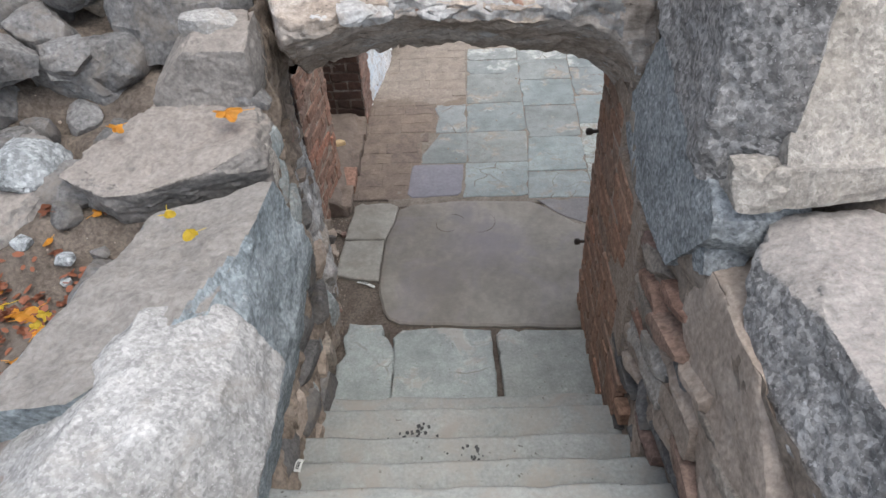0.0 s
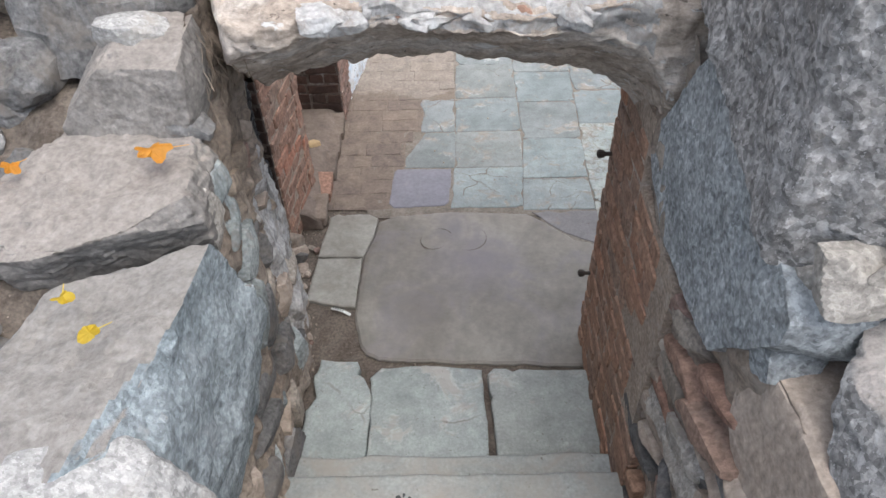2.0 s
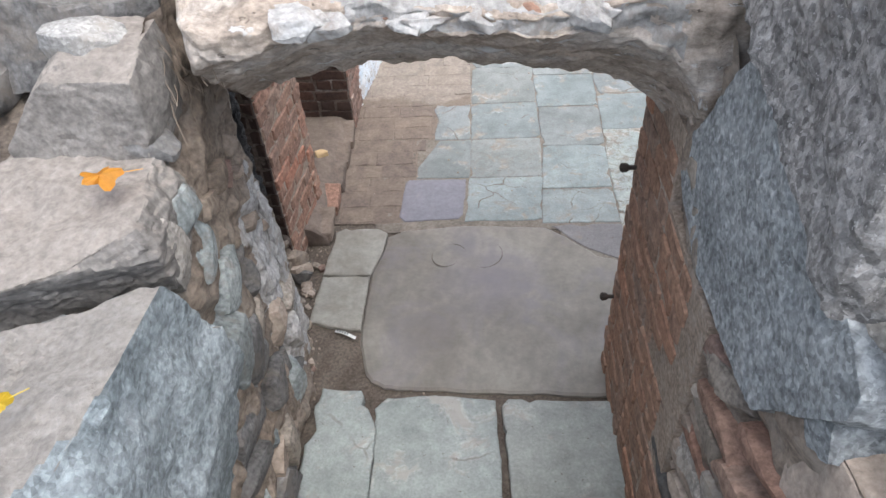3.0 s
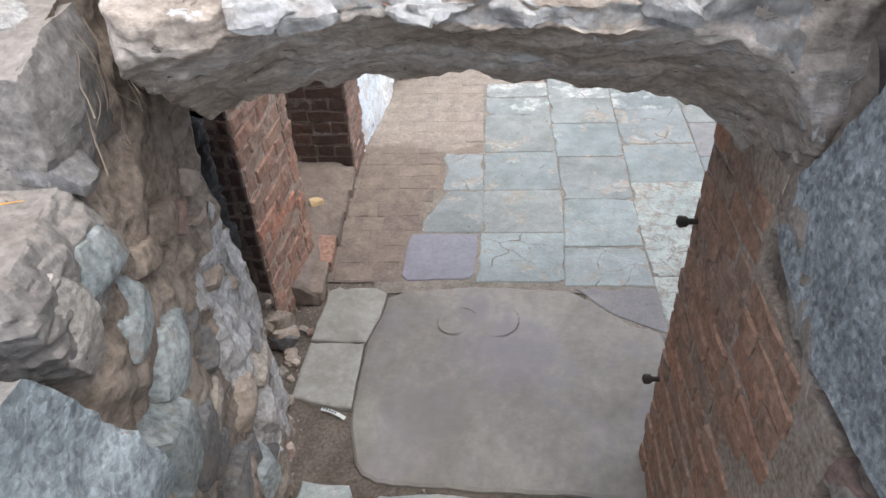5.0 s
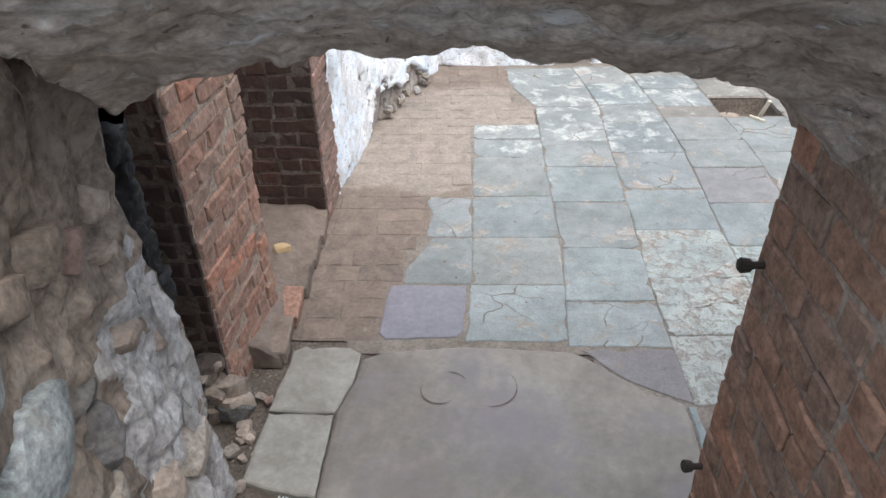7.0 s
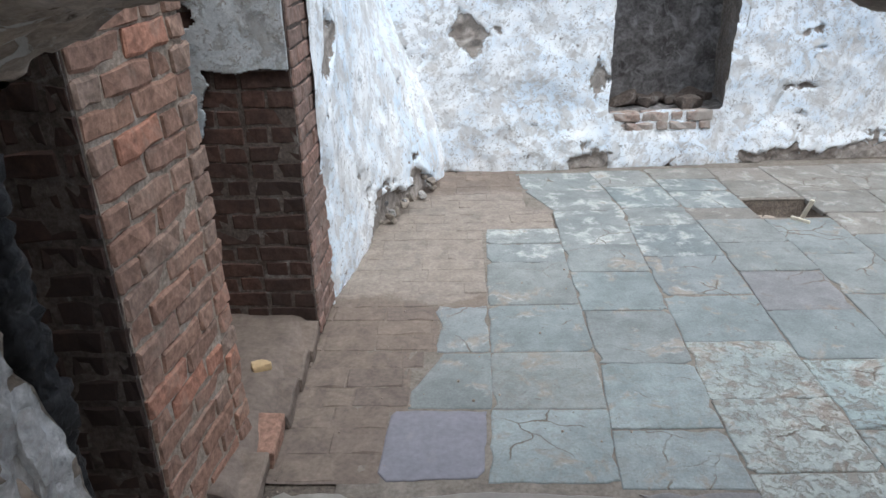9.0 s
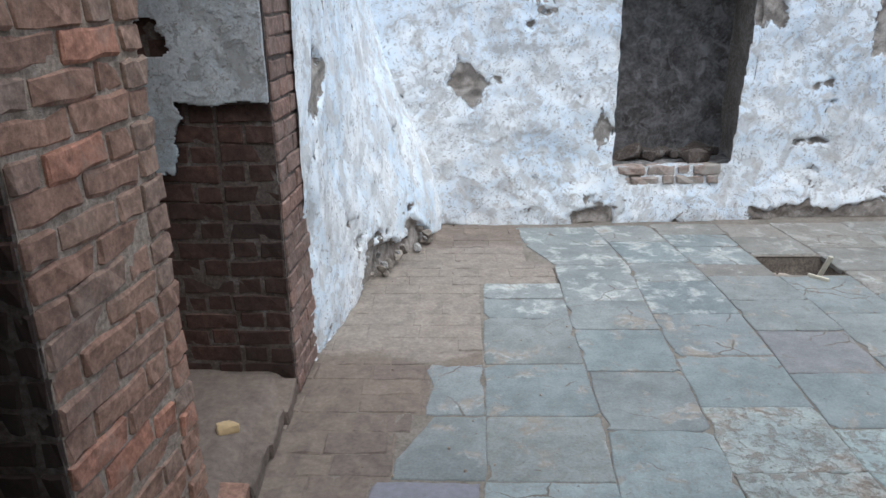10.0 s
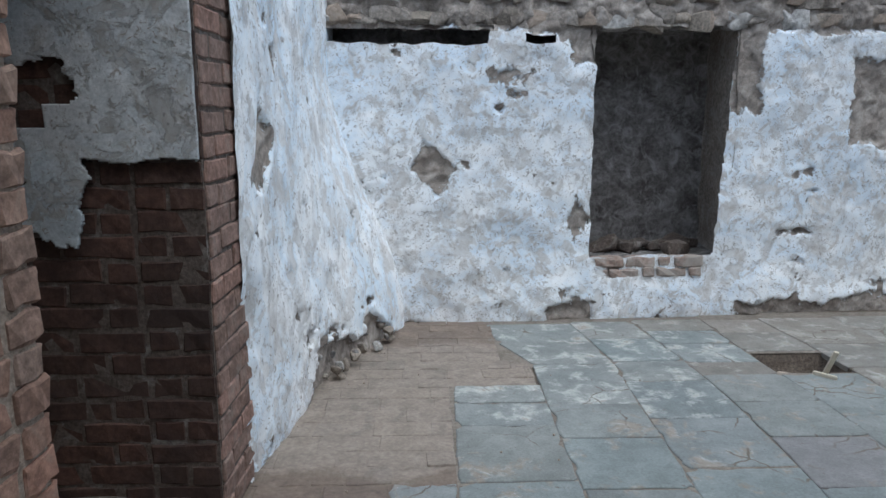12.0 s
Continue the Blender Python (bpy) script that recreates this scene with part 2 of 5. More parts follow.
ARCH = arch_material()
CRUST = surface("white_lime_crust", (0.36, 0.34, 0.32), (0.58, 0.57, 0.56), (0.36, 0.31, 0.27), 0.45, 9.0, 50.0, None, vary=0.2, relief=0.012, grain=0.004, contrast=0.7)
PALE_RENDER = surface("pale_render", (0.38, 0.36, 0.34), (0.58, 0.565, 0.55), (0.28, 0.24, 0.20), 0.4, 5.0, 40.0, None, vary=0, relief=0.02, grain=0.004)
BARE = surface("bare_masonry", (0.21, 0.18, 0.155), (0.36, 0.32, 0.285), (0.44, 0.41, 0.39), 0.35, 6.0, 45.0, None, vary=0, relief=0.02, grain=0.004)
LIME = whitewash_material("limewash", (0.93, 0.945, 0.96), (0.76, 0.85, 0.95), (0.56, 0.525, 0.49), 0.34, 1.0, ((0.24, 0.205, 0.18), (0.42, 0.38, 0.345)))
LIME_RUN = whitewash_material("streaked_limewash", (0.95, 0.96, 0.97), (0.74, 0.85, 0.96), (0.66, 0.64, 0.62), 0.30, 0.8, ((0.24, 0.205, 0.18), (0.44, 0.40, 0.365)))
# plaster darker than the wall's, for the niche and beam slot linings
NICHE = surface("dark_recess_plaster", (0.085, 0.075, 0.07), (0.25, 0.235, 0.228), (0.40, 0.385, 0.375), 0.45, 6.5, 40.0, None, vary=0, relief=0.015, grain=0.004, contrast=0.85)
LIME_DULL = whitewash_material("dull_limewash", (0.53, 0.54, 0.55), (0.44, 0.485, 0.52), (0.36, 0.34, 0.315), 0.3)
BRICK = brick_material("red_brick", [(0.25, 0.158, 0.12), (0.31, 0.185, 0.135), (0.28, 0.168, 0.125), (0.27, 0.195, 0.155), (0.33, 0.195, 0.14), (0.29, 0.182, 0.138), (0.42, 0.20, 0.135)], (0.34, 0.27, 0.215), 0.38)
BRICK_JAMB = brick_material("jamb_brick", [(0.28, 0.178, 0.125), (0.33, 0.198, 0.135), (0.26, 0.18, 0.135), (0.36, 0.20, 0.132)], (0.33, 0.265, 0.21), 0.36)
BRICK_DUSTY = brick_material("dusty_brick", [(0.27, 0.20, 0.165), (0.33, 0.25, 0.21), (0.30, 0.21, 0.17)], (0.43, 0.395, 0.36), 0.95)
BRICK_DARK = brick_material("brown_brick", [(0.19, 0.13, 0.105), (0.24, 0.16, 0.13), (0.22, 0.155, 0.13), (0.28, 0.175, 0.14)], (0.31, 0.27, 0.235), 0.4)
# pier fronts turned from the light: their shade is put into the colour
BRICK_FRONT = brick_material("shaded_front_brick", [(0.075, 0.047, 0.038), (0.102, 0.056, 0.044), (0.085, 0.054, 0.045)], (0.12, 0.10, 0.085), 0.12, (0.035, 0.027, 0.025))
def paving_material():
    """Soft paving brick, brown underfoot and pale over the middle of the room."""
    m, nodes, links = material("paving_brick")
    nt = m.node_tree
    at = world_coord(nt)
    brown = ramp(nt, random_value(nt), [(0.0, (0.165, 0.132, 0.112)), (0.35, (0.195, 0.155, 0.128)), (0.7, (0.18, 0.143, 0.118)), (1.0, (0.215, 0.172, 0.14))])
    pale = ramp(nt, random_value(nt), [(0.0, (0.235, 0.202, 0.175)), (0.5, (0.265, 0.224, 0.19)), (1.0, (0.248, 0.212, 0.183))])
    sep = nodes.new("ShaderNodeSeparateXYZ")
    links.new(at, sep.inputs[0])
    wav = nodes.new("ShaderNodeMath")
    wav.operation = "MULTIPLY_ADD"
    wav.inputs[1].default_value = 0.55
    links.new(noise_node(nt, at, 2.6, 5, 0.6), wav.inputs[0])
    links.new(sep.outputs["Y"], wav.inputs[2])
    span = nodes.new("ShaderNodeMapRange")
    span.inputs["From Min"].default_value, span.inputs["From Max"].default_value = 5.0, 8.0
    links.new(wav.outputs[0], span.inputs["Value"])
    # pale between about y 5.3 and 6.9, brown on either side
    worn = ramp(nt, span.outputs[0], [(0.20, 0.0), (0.225, 1.0), (0.71, 1.0), (0.75, 0.1)])
    col = mix(nt, worn, brown, pale)
    small = noise_node(nt, at, 50, 7, 0.7)
    mid = noise_node(nt, at, 11, 6, 0.7, 0.5)
    col = mix(nt, 0.5, col, ramp(nt, small, [(0.3, 0.3), (0.7, 0.7)]), "OVERLAY")
    col = mix(nt, 0.5, col, ramp(nt, mid, [(0.32, 0.3), (0.68, 0.72)]), "OVERLAY")
    p = nodes["Principled BSDF"]
    links.new(col, p.inputs["Base Color"])
    links.new(bump(nt, small, 0.8, 0.0015, bump(nt, mid, 0.6, 0.004)), p.inputs["Normal"])
    p.inputs["Roughness"].default_value = 0.92
    p.inputs["Specular IOR Level"].default_value = 0.2
    return m


PAVER = paving_material()
MORTAR_DARK = surface("dark_mortar", (0.085, 0.066, 0.056), (0.14, 0.115, 0.10), (0.36, 0.34, 0.32), 0.24, 6.0, 70.0, None, vary=0, relief=0.008, grain=0.003)
MORTAR = surface("mortar", (0.29, 0.228, 0.178), (0.41, 0.335, 0.272), (0.45, 0.395, 0.345), 0.35, 6.0, 70.0, None, vary=0, relief=0.012, grain=0.004)
TINTS = [(0.86, 0.88, 0.89), (1.0, 0.98, 0.95), (0.76, 0.79, 0.80), (0.95, 1.0, 1.0), (0.88, 0.91, 0.91), (1.0, 0.96, 0.92), (0.82, 0.87, 0.87)]


def tile_material(name, low, high, earth, earth_amount, chalk=0.0, veins=0.0, cracks=3.0, crack_amount=1.0, roughness=0.72):
    """Worn slate: soft mottling, brown earth trodden into patches, chalky smears, dark flecks, earth-filled veins and cracks."""
    m, nodes, links = material(name)
    nt = m.node_tree
    at = world_coord(nt)
    shift = nodes.new("ShaderNodeVectorMath")
    shift.operation = "MULTIPLY_ADD"
    shift.inputs[1].default_value = (17, 29, 11)
    links.new(random_value(nt), shift.inputs[0])
    links.new(at, shift.inputs[2])
    own = shift.outputs[0]
    broad = noise_node(nt, own, 2.6, 5, 0.55, 0.3)
    grain = noise_node(nt, at, 90, 5, 0.7)
    mid = noise_node(nt, own, 13, 9, 0.72, 0.3)
    col = mix(nt, ramp(nt, broad, [(0.32, 0.0), (0.68, 1.0)]), low, high)
    col = mix(nt, 1.0, col, ramp(nt, random_value(nt), [(i / (len(TINTS) - 1), c) for i, c in enumerate(TINTS)]), "MULTIPLY")
    col = mix(nt, 0.35, col, ramp(nt, grain, [(0.3, 0.25), (0.7, 0.75)]), "OVERLAY")
    col = mix(nt, 0.4, col, ramp(nt, mid, [(0.33, 0.3), (0.67, 0.7)]), "OVERLAY")
    if chalk:
        c = noise_node(nt, own, 5.5, 10, 0.68, 0.25)
        col = mix(nt, ramp(nt, c, [(0.60 - 0.2 * chalk, 0.0), (0.74 - 0.2 * chalk, 0.85)]), col, (0.60, 0.60, 0.58))
    e = noise_node(nt, own, 5.5, 11, 0.68, 0.4)
    soil = ramp(nt, e, [(0.68 - 0.25 * earth_amount, 0.0), (0.76 - 0.25 * earth_amount, 0.75)])
    col = mix(nt, soil, col, earth)
    flecks = ramp(nt, noise_node(nt, own, 42, 4, 0.6, 0.8), [(0.67, 0.0), (0.71, 0.8)])
    col = mix(nt, flecks, col, (0.13, 0.105, 0.085))
    height = mix(nt, 0.5, mid, flecks, "SUBTRACT")
    if veins:
        v = noise_node(nt, own, 19.0, 9, 0.74, 0.9)
        web = ramp(nt, v, [(0.50, 0.0), (0.57, veins)])
        col = mix(nt, web, col, tuple(0.75 * q for q in earth))
        height = mix(nt, 1.0, height, web, "SUBTRACT")
    w = nodes.new("ShaderNodeTexNoise")
    w.inputs["Scale"].default_value = 5
    w.inputs["Detail"].default_value = 5
    links.new(own, w.inputs["Vector"])
    warp = nodes.new("ShaderNodeMixRGB")
    warp.blend_type = "ADD"
    warp.inputs[0].default_value = 0.16
    links.new(own, warp.inputs[1])
    links.new(w.outputs["Color"], warp.inputs[2])
    v = nodes.new("ShaderNodeTexVoronoi")
    v.feature = "DISTANCE_TO_EDGE"
    v.inputs["Scale"].default_value = cracks
    links.new(warp.outputs[0], v.inputs["Vector"])
    line = ramp(nt, v.outputs["Distance"], [(0.0, 1.0), (0.008, 0.9), (0.015, 0.0)])
    gate = ramp(nt, noise_node(nt, own, 2.6, 4), [(0.54, 0.0), (0.62, crack_amount)])
    line = mix(nt, 1.0, line, gate, "MULTIPLY")
    col = mix(nt, line, col, (0.155, 0.13, 0.105))
    height = mix(nt, 1.0, height, line, "SUBTRACT")
    p = nodes["Principled BSDF"]
    links.new(col, p.inputs["Base Color"])
    links.new(bump(nt, grain, 0.5, 0.0008, bump(nt, height, 0.8, 0.004)), p.inputs["Normal"])
    p.inputs["Roughness"].default_value = roughness
    p.inputs["Specular IOR Level"].default_value = 0.3
    return m


EARTH = (0.25, 0.205, 0.165)
TILE = tile_material("blue_green_slate_tile", (0.182, 0.194, 0.195), (0.272, 0.287, 0.288), EARTH, 0.46, 0.06)
TILE_CRACKED = tile_material("cracked_slate_tile", (0.218, 0.235, 0.236), (0.312, 0.332, 0.332), EARTH, 0.5, 0.08, 0.22, 4.2)
TILE_WORN = tile_material("flaked_slate_tile", (0.29, 0.325, 0.325), (0.39, 0.415, 0.40), (0.25, 0.20, 0.155), 0.5, 0.2, 0.6, 4.0)
TILE_PALE = tile_material("lime_stained_tile", (0.20, 0.216, 0.218), (0.285, 0.298, 0.295), EARTH, 0.38, 0.45)
TILE_PURPLE = surface("purple_slate_tile", (0.192, 0.185, 0.21), (0.228, 0.219, 0.245), (0.29, 0.27, 0.27), 0.1, 3.0, 40.0, None, vary=0, roughness=0.7, relief=0.003, grain=0.001, contrast=0.25)
TILE_BUFF = tile_material("buff_stone_tile", (0.215, 0.196, 0.178), (0.295, 0.272, 0.25), (0.30, 0.262, 0.225), 0.5, 0.3, 0.3)
TILE_BROWN = tile_material("purple_brown_slate_tile", (0.195, 0.182, 0.186), (0.24, 0.224, 0.226), EARTH, 0.3)
LANDING = tile_material("pale_green_landing_slate", (0.268, 0.277, 0.266), (0.36, 0.37, 0.354), (0.31, 0.285, 0.255), 0.55, 0.28, 0.0, 2.0, 0.5)
GROUT = surface("earth_joint", (0.14, 0.118, 0.098), (0.235, 0.205, 0.175), (0.27, 0.235, 0.20), 0.35, 5.0, 60.0, None, vary=0, relief=0.004, grain=0.002, contrast=0.6)
SLAB = surface("sandstone_slab", (0.165, 0.147, 0.126), (0.29, 0.266, 0.234), (0.21, 0.19, 0.20), 0.40, 1.5, 26.0, (0.12, 0.10, 0.085), 48.0, 0.74, 0, 0.6, 0.003, 0.0007, contrast=0.28)


def stain(mat, x, y, reach, colour):
    """An old uneven stain soaked into one stone."""
    nt = mat.node_tree
    p = nt.nodes["Principled BSDF"]
    before = p.inputs["Base Color"].links[0].from_socket
    at = world_coord(nt)
    far = nt.nodes.new("ShaderNodeVectorMath")
    far.operation = "DISTANCE"
    far.inputs[1].default_value = (x, y, 0)
    nt.links.new(at, far.inputs[0])
    edge = nt.nodes.new("ShaderNodeMath")
    edge.operation = "MULTIPLY_ADD"
    edge.inputs[1].default_value = 1.9 * reach
    nt.links.new(noise_node(nt, at, 5.0, 6, 0.6, 0.6), edge.inputs[0])
    nt.links.new(far.outputs["Value"], edge.inputs[2])
    nt.links.new(mix(nt, ramp(nt, edge.outputs[0], [(0.95 * reach, 0.65), (2.1 * reach, 0.0)]), before, colour), p.inputs["Base Color"])


stain(SLAB, 0.55, 3.55, 0.30, (0.20, 0.18, 0.20))
stain(SLAB, 0.42, 3.85, 0.14, (0.16, 0.145, 0.165))
stain(SLAB, 0.20, 3.20, 0.22, (0.155, 0.135, 0.115))
SLAB_PALE = surface("pale_sandstone", (0.27, 0.25, 0.218), (0.36, 0.342, 0.305), (0.23, 0.21, 0.183), 0.4, 3.0, 30.0, (0.14, 0.12, 0.10), 50.0, 0.73, 0.06, 0.7, 0.005, 0.001, contrast=0.35)
STEP = surface("stair_stone", (0.265, 0.275, 0.265), (0.36, 0.365, 0.35), (0.33, 0.30, 0.265), 0.6, 2.6, 60.0, (0.10, 0.09, 0.08), 24.0, 0.67, 0.12, 0.85, 0.006, 0.0015, contrast=0.4)
TAR = surface("tar_black", (0.010, 0.010, 0.012), (0.028, 0.027, 0.028), (0.26, 0.255, 0.26), 0.12, 9.0, 50.0, None, vary=0, roughness=0.45, relief=0.012, grain=0.004, contrast=0.6)
IRON = plain("rusty_iron", (0.07, 0.055, 0.045), 0.7, 0.6, 0.002)
PAPER = plain("white_paper", (0.70, 0.70, 0.66), 0.8)
INK = plain("printed_ink", (0.05, 0.05, 0.05), 0.8)
STICK = plain("pale_wood", (0.66, 0.60, 0.48), 0.8, 0.0, 0.002)
CHIP = plain("yellow_brick_chip", (0.55, 0.40, 0.22), 0.9, 0.0, 0.004)
LEAF_Y = plain("yellow_leaf", (0.62, 0.44, 0.03), 0.6)
LEAF_O = plain("orange_leaf", (0.66, 0.30, 0.03), 0.6)
LEAF_R = plain("brown_leaf", (0.22, 0.075, 0.035), 0.7)
ROOT = plain("dry_root", (0.20, 0.155, 0.115), 0.9)


# ---- helpers for things and parts ----
def finish(name, bm, mat, smooth=False):
    me = bpy.data.meshes.new(name)
    bm.normal_update()
    bm.to_mesh(me)
    bm.free()
    for m in mat if isinstance(mat, (list, tuple)) else (mat,):
        me.materials.append(m)
    if smooth:
        me.shade_smooth()
    return me


def part(name, bm, mat, parent, label="", smooth=False):
    ob = new(name, finish(name, bm, mat, smooth))
    ob.parent = parent
    if label:
        tagged(ob, label)
    return ob


def thing(name, bm, mat, label, category, group="", kind="", smooth=False):
    return tagged(new(name, finish(name, bm, mat, smooth)), label, category, group, kind)


def empty(name, label, category, group="", kind="", at=(0, 0, 0)):
    ob = tagged(new(name), label, category, group, kind)
    ob.location = at
    return ob


def child_of(name, me, parent, m):
    ob = new(name, me)
    ob.parent = parent
    ob.matrix_parent_inverse = parent.matrix_basis.inverted()
    ob.matrix_basis = m
    return ob


def fbm(p, scale, octaves=4):
    return noise.fractal(Vector(p) * scale, 0.9, 2.1, octaves, noise_basis="PERLIN_ORIGINAL")


def box(bm, x0, x1, y0, y1, z0, z1):
    m = Matrix.Translation(((x0 + x1) / 2, (y0 + y1) / 2, (z0 + z1) / 2)) @ Matrix.Diagonal((x1 - x0, y1 - y0, z1 - z0, 1))
    return bmesh.ops.create_cube(bm, size=1.0, matrix=m)["verts"]


def rock_bm(seed, size, cuts=8, n=12, boxy=0.65, rough=0.05, shape=()):
    """A broken stone: a rounded block cut by flat faces, with fine relief. shape: extra cutting planes (x, y, z, depth)."""
    rng = random.Random(seed)
    bm = bmesh.new()
    bmesh.ops.create_cube(bm, size=2.0)
    bmesh.ops.subdivide_edges(bm, edges=bm.edges, cuts=n, use_grid_fill=True)
    planes = []
    for _ in range(cuts):
        d = Vector((rng.gauss(0, 1), rng.gauss(0, 1), rng.gauss(0, 1))).normalized()
        planes.append((d, rng.uniform(0.72, 1.02)))
    planes += [(Vector(p[:3]).normalized(), p[3]) for p in shape]
    off = Vector((rng.uniform(0, 50), rng.uniform(0, 50), rng.uniform(0, 50)))
    s = Vector(size) / 2
    mean = (s.x + s.y + s.z) / 3
    for v in bm.verts:
        p = v.co.copy()
        p = p.lerp(p.normalized() * 1.25, 1 - boxy)
        for d, lim in planes:
            over = p.dot(d) - lim
            if over > 0:
                p -= d * over * 0.92
        q = Vector((p.x * s.x, p.y * s.y, p.z * s.z))
        away = p.normalized()
        q += away * mean * rough * (fbm(q * (0.9 / mean) + off, 1.0, 3) + 0.7 * fbm(q * (3.2 / mean) + off, 1.0, 3) - 0.5 * abs(fbm(q * (5.0 / mean) - off, 1.0, 3)) + 0.3 * fbm(q * (14.0 / mean) + off, 1.0, 2))
        v.co = q
    return bm


def rock(name, at, size, turn, seed, mat, label, group="", parent=None, cuts=8, n=12, boxy=0.65, rough=0.05, shape=()):
    bm = rock_bm(seed, size, cuts, n, boxy, rough, shape)
    me = finish(name, bm, mat, True)
    me.set_sharp_from_angle(angle=radians(24))
    m = pose(*at, *turn)
    if parent is not None:
        ob = child_of(name, me, parent, m)
        if label:
            tagged(ob, label)
        return ob
    ob = tagged(new(name, me), label, "stone", group)
    ob.matrix_basis = m
    return ob


def block(name, x0, x1, y0, y1, z0, z1, faces, seed, mat, label, group="", n=34, boxy=0.95, rough=0.05):
    """A quarried or split stone filling a box in the world, trimmed by flat faces (normal, a point on the face)."""
    centre = Vector(((x0 + x1) / 2, (y0 + y1) / 2, (z0 + z1) / 2))
    half = Vector(((x1 - x0) / 2, (y1 - y0) / 2, (z1 - z0) / 2))
    trims = []
    for normal, on in faces:
        d = Vector((normal[0] * half.x, normal[1] * half.y, normal[2] * half.z))
        trims.append((d.x, d.y, d.z, Vector(normal).dot(Vector(on) - centre) / d.length))
    return rock(name, tuple(centre), tuple(half * 2), (0, 0, 0), seed, mat, label, group, cuts=0, n=n, boxy=boxy, rough=rough, shape=trims)


def brick_meshes(name, mat, l, d, h, count=6, wear=0.004, seed=1):
    """A few worn bricks of one size, shared by all that are laid. Length along x, depth y, height z, at the centre."""
    out = []
    for k in range(count):
        rng = random.Random(seed * 100 + k)
        bm = bmesh.new()
        bmesh.ops.create_cube(bm, size=1.0)
        along = [e for e in bm.edges if abs(e.verts[0].co.x - e.verts[1].co.x) > 0.5]
        bmesh.ops.subdivide_edges(bm, edges=along, cuts=2 if l > 0.15 else 1, use_grid_fill=True)
        for v in bm.verts:
            v.co = Vector((v.co.x * l, v.co.y * d, v.co.z * h)) + Vector([rng.uniform(-wear, wear) for _ in range(3)])
        bm.normal_update()
        sharp = [e for e in bm.edges if len(e.link_faces) == 2 and e.calc_face_angle() > 0.6]
        bmesh.ops.bevel(bm, geom=sharp, offset=0.003 + 0.8 * wear, segments=1, affect="EDGES")
        for v in bm.verts:
            v.co += Vector([rng.uniform(-wear, wear) * 0.6 for _ in range(3)])
        out.append(finish(name, bm, mat))
    return out


def lay_bricks(parent, meshes, headers, origin, along, up_h, length, courses, rng, out=0.004, long=0.225, short=0.108, joint=0.010, gaps=None, name="brick", first=0, start=0.0):
    """Courses of stretchers and headers on one face. along: unit vector of the face; bricks sit with their outer face on it."""
    along = Vector(along).normalized()
    turn = math.degrees(math.atan2(along.y, along.x))
    normal = Vector((along.y, -along.x, 0))
    for c in range(courses):
        x = start - rng.uniform(0, 0.02) * (start == 0)
        k = (c + first) % 2
        z = origin[2] + (c + 0.5) * up_h
        seq = 0
        while x < length - 0.03:
            head = (seq % 2 == 0) if k == 0 else (seq % 3 == 2)
            l = short if head else long
            if x + l > length:
                l = length - x
                if l < 0.03:
                    break
            w = l - joint
            full = short if l <= short + 0.001 else long
            mid = Vector(origin[:2] + (0,)) + along * (x + l / 2)
            if gaps is None or not gaps(x + l / 2, z):
                me = rng.choice(headers if full == short else meshes)
                push = rng.uniform(-out, out)
                p = mid - normal * (0.05 - push)
                m = pose(p.x, p.y, z + rng.uniform(-0.004, 0.004), rng.uniform(-1.5, 1.5), rng.uniform(-1.6, 1.6), turn + rng.uniform(-1.8, 1.8))
                m = m @ Matrix.Diagonal((w / (full - joint), 1, 1, 1))
                child_of(name, me, parent, m)
            x += l
            seq += 1


def sheet(name, nu, nv, place, mats, label, category, kind="structure", keep=None, index=None, parent=None, smooth=True, field=None):
    """A gridded surface: place(u, v) with u, v from 0 to 1; keep(u, v) leaves holes; index(u, v) picks the material."""
    verts = [place(i / nu, j / nv) for j in range(nv + 1) for i in range(nu + 1)]
    faces, which = [], []
    for j in range(nv):
        for i in range(nu):
            u, v = (i + 0.5) / nu, (j + 0.5) / nv
            if keep is None or keep(u, v):
                a = j * (nu + 1) + i
                faces.append((a, a + 1, a + nu + 2, a + nu + 1))
                which.append(index(u, v) if index else 0)
    me = bpy.data.meshes.new(name)
    me.from_pydata([tuple(p) for p in verts], [], faces)
    for m in mats:
        me.materials.append(m)
    me.polygons.foreach_set("material_index", which)
    if field:
        layer = me.attributes.new("bare", "FLOAT", "POINT")
        layer.data.foreach_set("value", [field(i / nu, j / nv) for j in range(nv + 1) for i in range(nu + 1)])
    if smooth:
        me.shade_smooth()
    ob = new(name, me)
    if parent is not None:
        ob.parent = parent
        if label:
            tagged(ob, label)
        return ob
    return tagged(ob, label, category, "", kind)


def smoothstep(a, b, x):
    t = min(1.0, max(0.0, (x - a) / (b - a)))
    return t * t * (3 - 2 * t)


# ---- the large structure ----
FLOOR_Z = -0.014
# outside ground, one sheet with the sunken part left open
bm = bmesh.new()
for x0, x1, y0, y1 in ((-300, -1.9, -300, 300), (6.6, 300, -300, 300), (-1.9, 6.6, -300, -1.2), (-1.9, 6.6, 8.4, 300), (-1.9, -1.2, 3.05, 8.4)):
    vs = [bm.verts.new((x, y, 1.74)) for x, y in ((x0, y0), (x1, y0), (x1, y1), (x0, y1))]
    bm.faces.new(vs)
thing("ground", bm, SOIL, "bare brown earth around the ruin", "ground", kind="structure")


